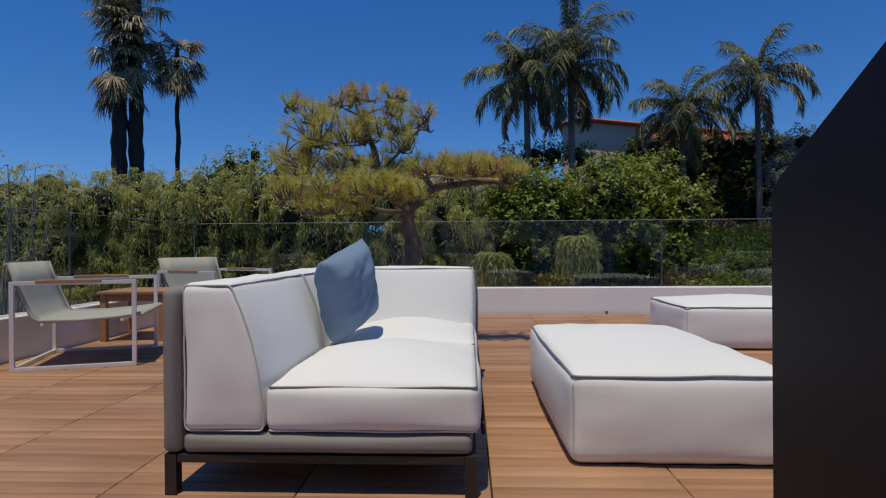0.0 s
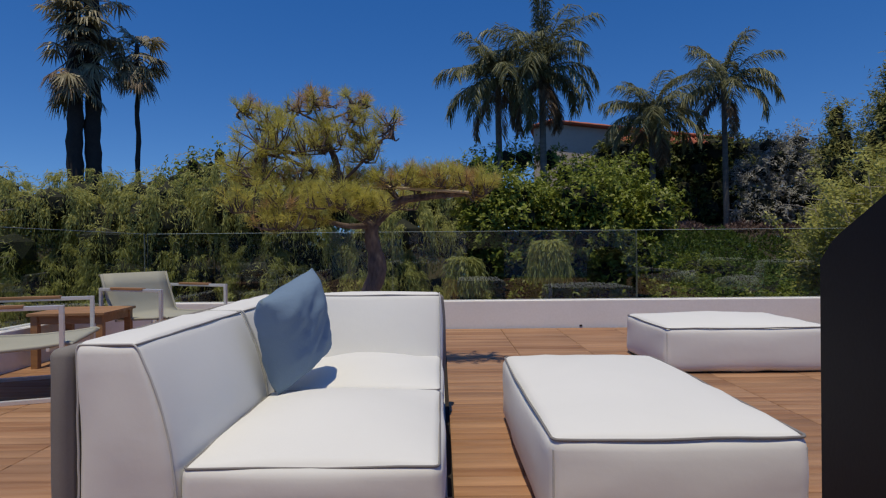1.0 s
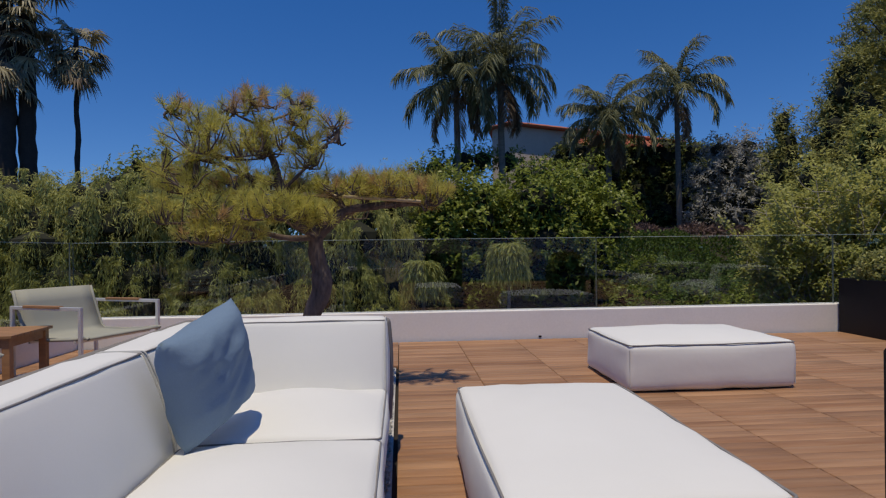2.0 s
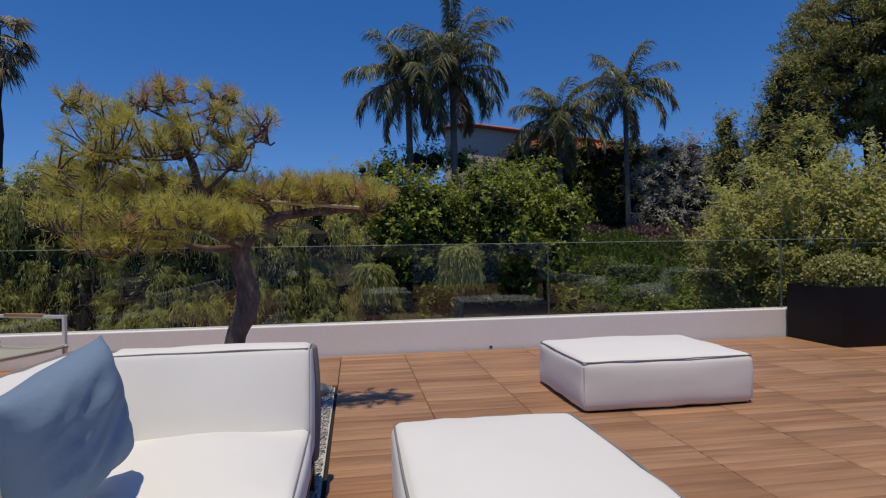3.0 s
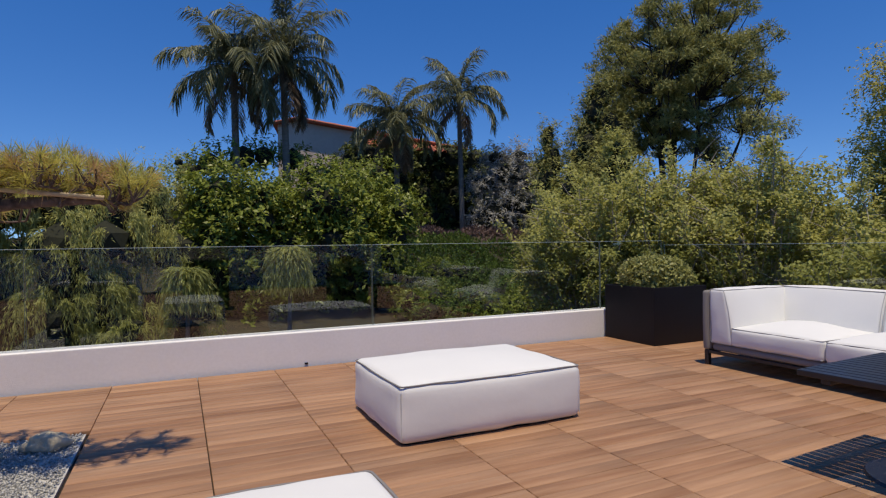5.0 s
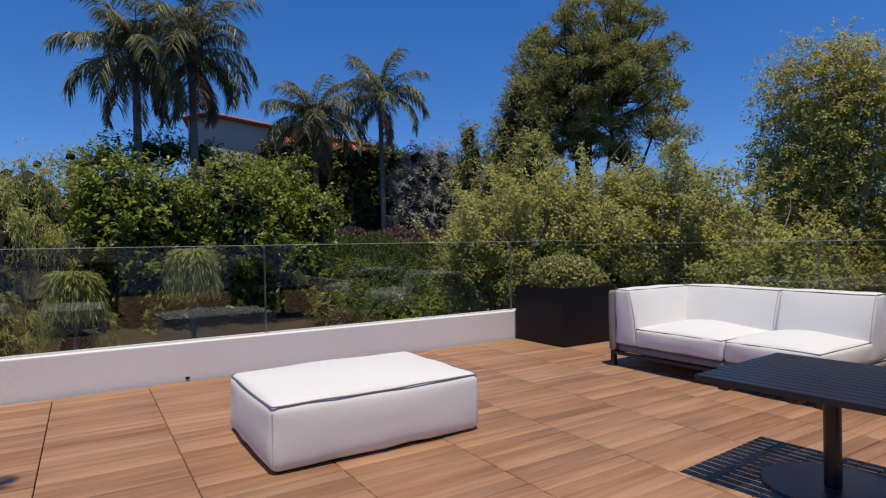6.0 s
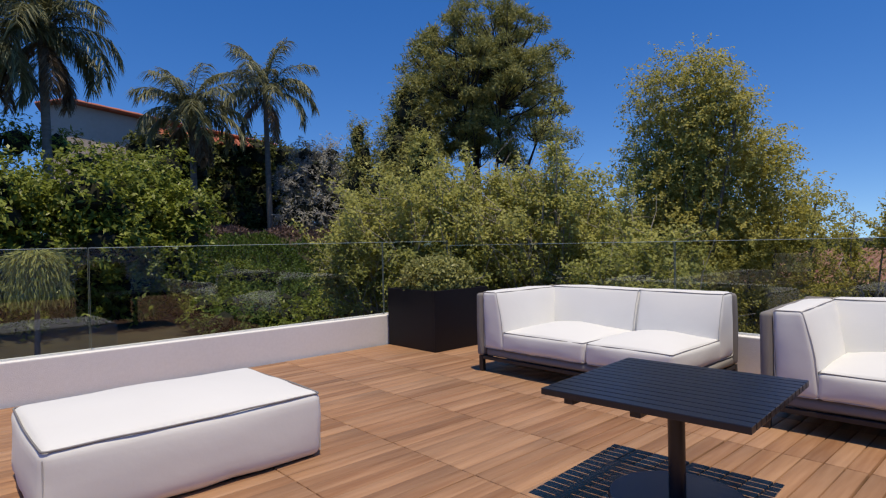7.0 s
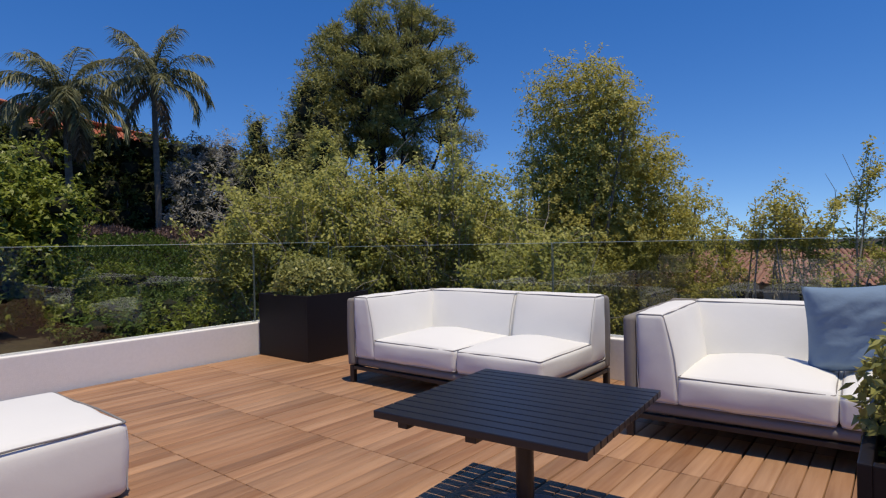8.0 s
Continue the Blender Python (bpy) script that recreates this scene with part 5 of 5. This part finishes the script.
def fan_palm(x, y, z_lo, z_hi, n, trunk_r, label, seed, rad=0.75, pet=0.9):
    rs = np.random.RandomState(seed)
    zb = bank_z(x, y)
    root = thing("fan_palm", pose(x, y, zb), label, "palm tree", "fan palms")
    H = z_hi - zb
    k = 26
    pts = [(0.02 * math.sin(i), 0.02 * math.cos(i * 1.3), -0.1 + (H + 0.1) * i / (k - 1)) for i in range(k)]
    tubepart("trunk", [tube_np(pts, trunk_r * (1 + 0.08 * np.array([(-1) ** i for i in range(k)])) * np.linspace(1.1, 0.9, k), 12)], M_BARKD, root)
    for i in range(n):
        f = rs.rand()
        z = z_lo - zb + (H - z_lo + zb) * f
        el = -0.9 + 1.9 * f ** 1.5 + rs.uniform(-0.25, 0.25)
        rib, V = fan_leaf((0, 0, z), rs.uniform(0, 6.28), el, pet * rs.uniform(0.7, 1.1), rad, rs)
        W = np.concatenate([rib[0], V])
        F = np.concatenate([rib[1], quads_of(V) + len(rib[0])])
        dead = f < 0.4 and rs.rand() < 0.55
        place("dead_fan_leaf" if dead else "fan_leaf", quadmesh("fan_leaf", W, F), M_DEAD if dead else M_FAN, root)


fan_palm(-11.1, 20.6, 7.0, 9.8, 46, 0.25, "tall fan palm with a dark shaggy trunk", 151, 0.66, 0.85)
fan_palm(-10.68, 20.95, 7.6, 10.8, 46, 0.25, "tall fan palm crowding its neighbour with a dark shaggy trunk", 152, 0.66, 0.85)
fan_palm(-9.55, 21.8, 7.6, 8.5, 40, 0.085, "slender small fan palm with a round crown", 153, 0.62, 0.6)


# ---- houses ----
def tiled_slope(name, parent, a, b, c, d, rows, cols, material):
    """Half-round roof tiles laid on the slope a-b (eave) to d-c (ridge)."""
    a, b, c, d = (np.array(v, float) for v in (a, b, c, d))
    tubes = []
    for i in range(cols):
        t = (i + 0.5) / cols
        lo, hi = a + (b - a) * t, d + (c - d) * t
        pts = [lo + (hi - lo) * k / rows for k in range(rows + 1)]
        tubes.append(tube_np(pts, [0.10 + 0.02 * (k % 2) for k in range(rows + 1)], 6))
    tubes.append((np.array([a, b, c, d]), np.array([(0, 1, 2, 3)])))
    ob = tubepart(name, tubes, material, parent)
    ob["kind"] = "stuff"


def far_house():
    zb = 1.4
    root = thing("house", pose(8.9, 39.5, zb, 0, 0, -14), "tan stucco house with a low red tiled roof behind the palms", "house")
    h = 6.6
    bm = bmesh.new()
    prof = [(-1.0, 0), (11, 0), (11, h - 0.52), (0.2, h + 1.25), (-1.0, h + 1.0)]
    f = [bm.verts.new((x, 0, z)) for x, z in prof]
    g = [bm.verts.new((x, 7, z)) for x, z in prof]
    bm.faces.new(f)
    bm.faces.new(g[::-1])
    for i in range(5):
        bm.faces.new((f[i], g[i], g[(i + 1) % 5], f[(i + 1) % 5]))
    bmesh.ops.recalc_face_normals(bm, faces=bm.faces)
    part("wall", bm, M_TAN, root)
    tiled_slope("roof", root, (11.4, -0.5, h - 0.46), (11.4, 7.5, h - 0.46), (0.2, 7.5, h + 1.38), (0.2, -0.5, h + 1.38), 24, 28, M_TILE)
    tiled_slope("roof", root, (-1.3, 7.5, h + 1.02), (-1.3, -0.5, h + 1.02), (0.2, -0.5, h + 1.38), (0.2, 7.5, h + 1.38), 5, 28, M_TILE)
    tiled_slope("lower_roof", root, (4.6, -2.2, h - 0.75), (9.6, -2.2, h - 0.95), (9.6, 0.2, h - 0.15), (4.6, 0.2, h + 0.3), 8, 18, M_TILE)
    w = boxpart("window", (3.5, 4.3, -0.05, 0.03, h - 1.0, h - 0.1), M_PANE, root, 0.01)
    boxpart("frame", (3.4, 4.4, -0.06, -0.055, h - 0.1, h), M_TAN, w, 0)


far_house()


def neighbour_house():
    x, y = at_heading(81.0, 33, (3.2, 2.05))
    zb = bank_z(x, y) - 0.3
    root = thing("house", pose(x, y, zb, 0, 0, -81 + 180), "low neighbouring house with a faded terracotta tiled roof", "house")
    H = -0.95 - zb
    part("wall", box(bmesh.new(), -9, 6, -5, 3, 0, H, 0.02), M_TAN, root)
    tiled_slope("roof", root, (6.6, 3.6, H - 0.1), (-9.6, 3.6, H - 0.1), (-6.5, -1.0, H + 1.25), (3.5, -1.0, H + 1.25), 14, 46, M_TILEF)
    tiled_slope("roof", root, (6.6, -5.6, H - 0.1), (6.6, 3.6, H - 0.1), (3.5, -1.0, H + 1.25), (3.5, -1.01, H + 1.25), 14, 20, M_TILEF)
    for i in range(5):
        w = boxpart("window", (-8 + i * 2.8, -6.6 + i * 2.8, 2.98, 3.03, H - 1.7, H - 0.5), M_PANE, root, 0.01)
        boxpart("sill", (-8.1 + i * 2.8, -6.5 + i * 2.8, 3.031, 3.1, H - 1.8, H - 1.71), M_STUCCO, w, 0)


neighbour_house()


def far_woods():
    rs = np.random.RandomState(170)
    cl = []
    for i in range(330):
        # from 130 on: added nearer belt, out of view, darkening the panes' reflections
        hd = rs.uniform(58, 125) if i < 130 else rs.uniform(118, 300)
        ds = rs.uniform(55, 95) if i < 130 else rs.uniform(26, 34)
        x, y = at_heading(hd, ds, (3.2, 2.05))
        cl.append((x, y, rs.uniform(-6, -1.2) + 0.012 * ds if i < 130 else rs.uniform(-3, 2.5), rs.uniform(1.6, 3.2), 0.9))
    V = lumps(cl, rs, 22, 0.9, 0.55, 0.5)
    ob = place("distant_trees", quadmesh("distant_trees", V, quads_of(V)), M_HEDGE)
    tagged(ob, "distant dark green trees on the horizon, plus an added unseen belt that blocks sky reflections", "trees", kind="stuff")


far_woods()


# ---- deck boards ----
def deck():
    """Square deck tiles, each of seven boards; the boards of the middle of the terrace are parts, the rest are joined."""
    P, X0, Y0, n = 0.61, 1.575, 6.94, 7
    g = 0.001
    bw = (P - 0.006) / n

    def board(x0, y0, x1, y1, dz):
        c = 0.0009
        return ([(x0, y0, -0.028), (x1, y0, -0.028), (x1, y1, -0.028), (x0, y1, -0.028),
                 (x0, y0, -c + dz), (x1, y0, -c + dz), (x1, y1, -c + dz), (x0, y1, -c + dz),
                 (x0 + c, y0 + c, dz), (x1 - c, y0 + c, dz), (x1 - c, y1 - c, dz), (x0 + c, y1 - c, dz)],
                [(0, 1, 5, 4), (1, 2, 6, 5), (2, 3, 7, 6), (3, 0, 4, 7), (4, 5, 9, 8), (5, 6, 10, 9), (6, 7, 11, 10), (7, 4, 8, 11), (8, 9, 10, 11)])
    v, f = board(0, 0, P - 0.007, bw - g, 0)
    me = quadmesh("board", v, f)
    wv, wf = board(0, 0, P - 0.009, bw - 0.007, 0)
    me_wide = quadmesh("board", wv, wf)
    me_wide.materials.append(M_DECK)
    me.materials.append(M_DECK)
    rs = np.random.RandomState(5)
    V, F, o = [], [], 0
    floor = bpy.data.objects["floor"]
    count = 0
    for i in range(-6, 10):
        for j in range(0, 18):
            tx, ty = X0 + i * P, Y0 - (j + 1) * P
            for k in range(n):
                x0, y0 = tx + 0.0035, ty + 0.003 + k * bw
                x1, y1 = x0 + P - 0.007, y0 + bw - g
                if x1 < WALL_W or x0 > WALL_E or y0 < -4:
                    continue
                if GX0 - 0.1 < (x0 + x1) / 2 < GX1 and GY0 < (y0 + y1) / 2 < GY1:
                    continue
                dz = rs.uniform(-0.0008, 0.0006)
                wide = tx > 5.2 and ty < 3.6
                if 1.5 < tx < 5.0 and 3.2 < ty < 5.8 and count < 300 or 5.2 < tx < 5.9 and 1.9 < ty < 3.2 and count < 300:
                    ob = new("board", me_wide if wide else me)
                    ob.parent = floor
                    ob.location = (x0, y0, dz)
                    count += 1
                    continue
                y1 -= 0.005 if wide else 0
                x0, x1 = max(x0, WALL_W + 0.003), min(x1, WALL_E - 0.003)
                if x1 - x0 < 0.02:
                    continue
                v, f = board(x0, y0, x1, y1, dz)
                V += v
                F.append(np.array(f) + o)
                o += len(v)
    ob = place("boards", quadmesh("boards", V, np.concatenate(F)), M_DECKJ, floor)
    ob["kind"] = "stuff"


deck()
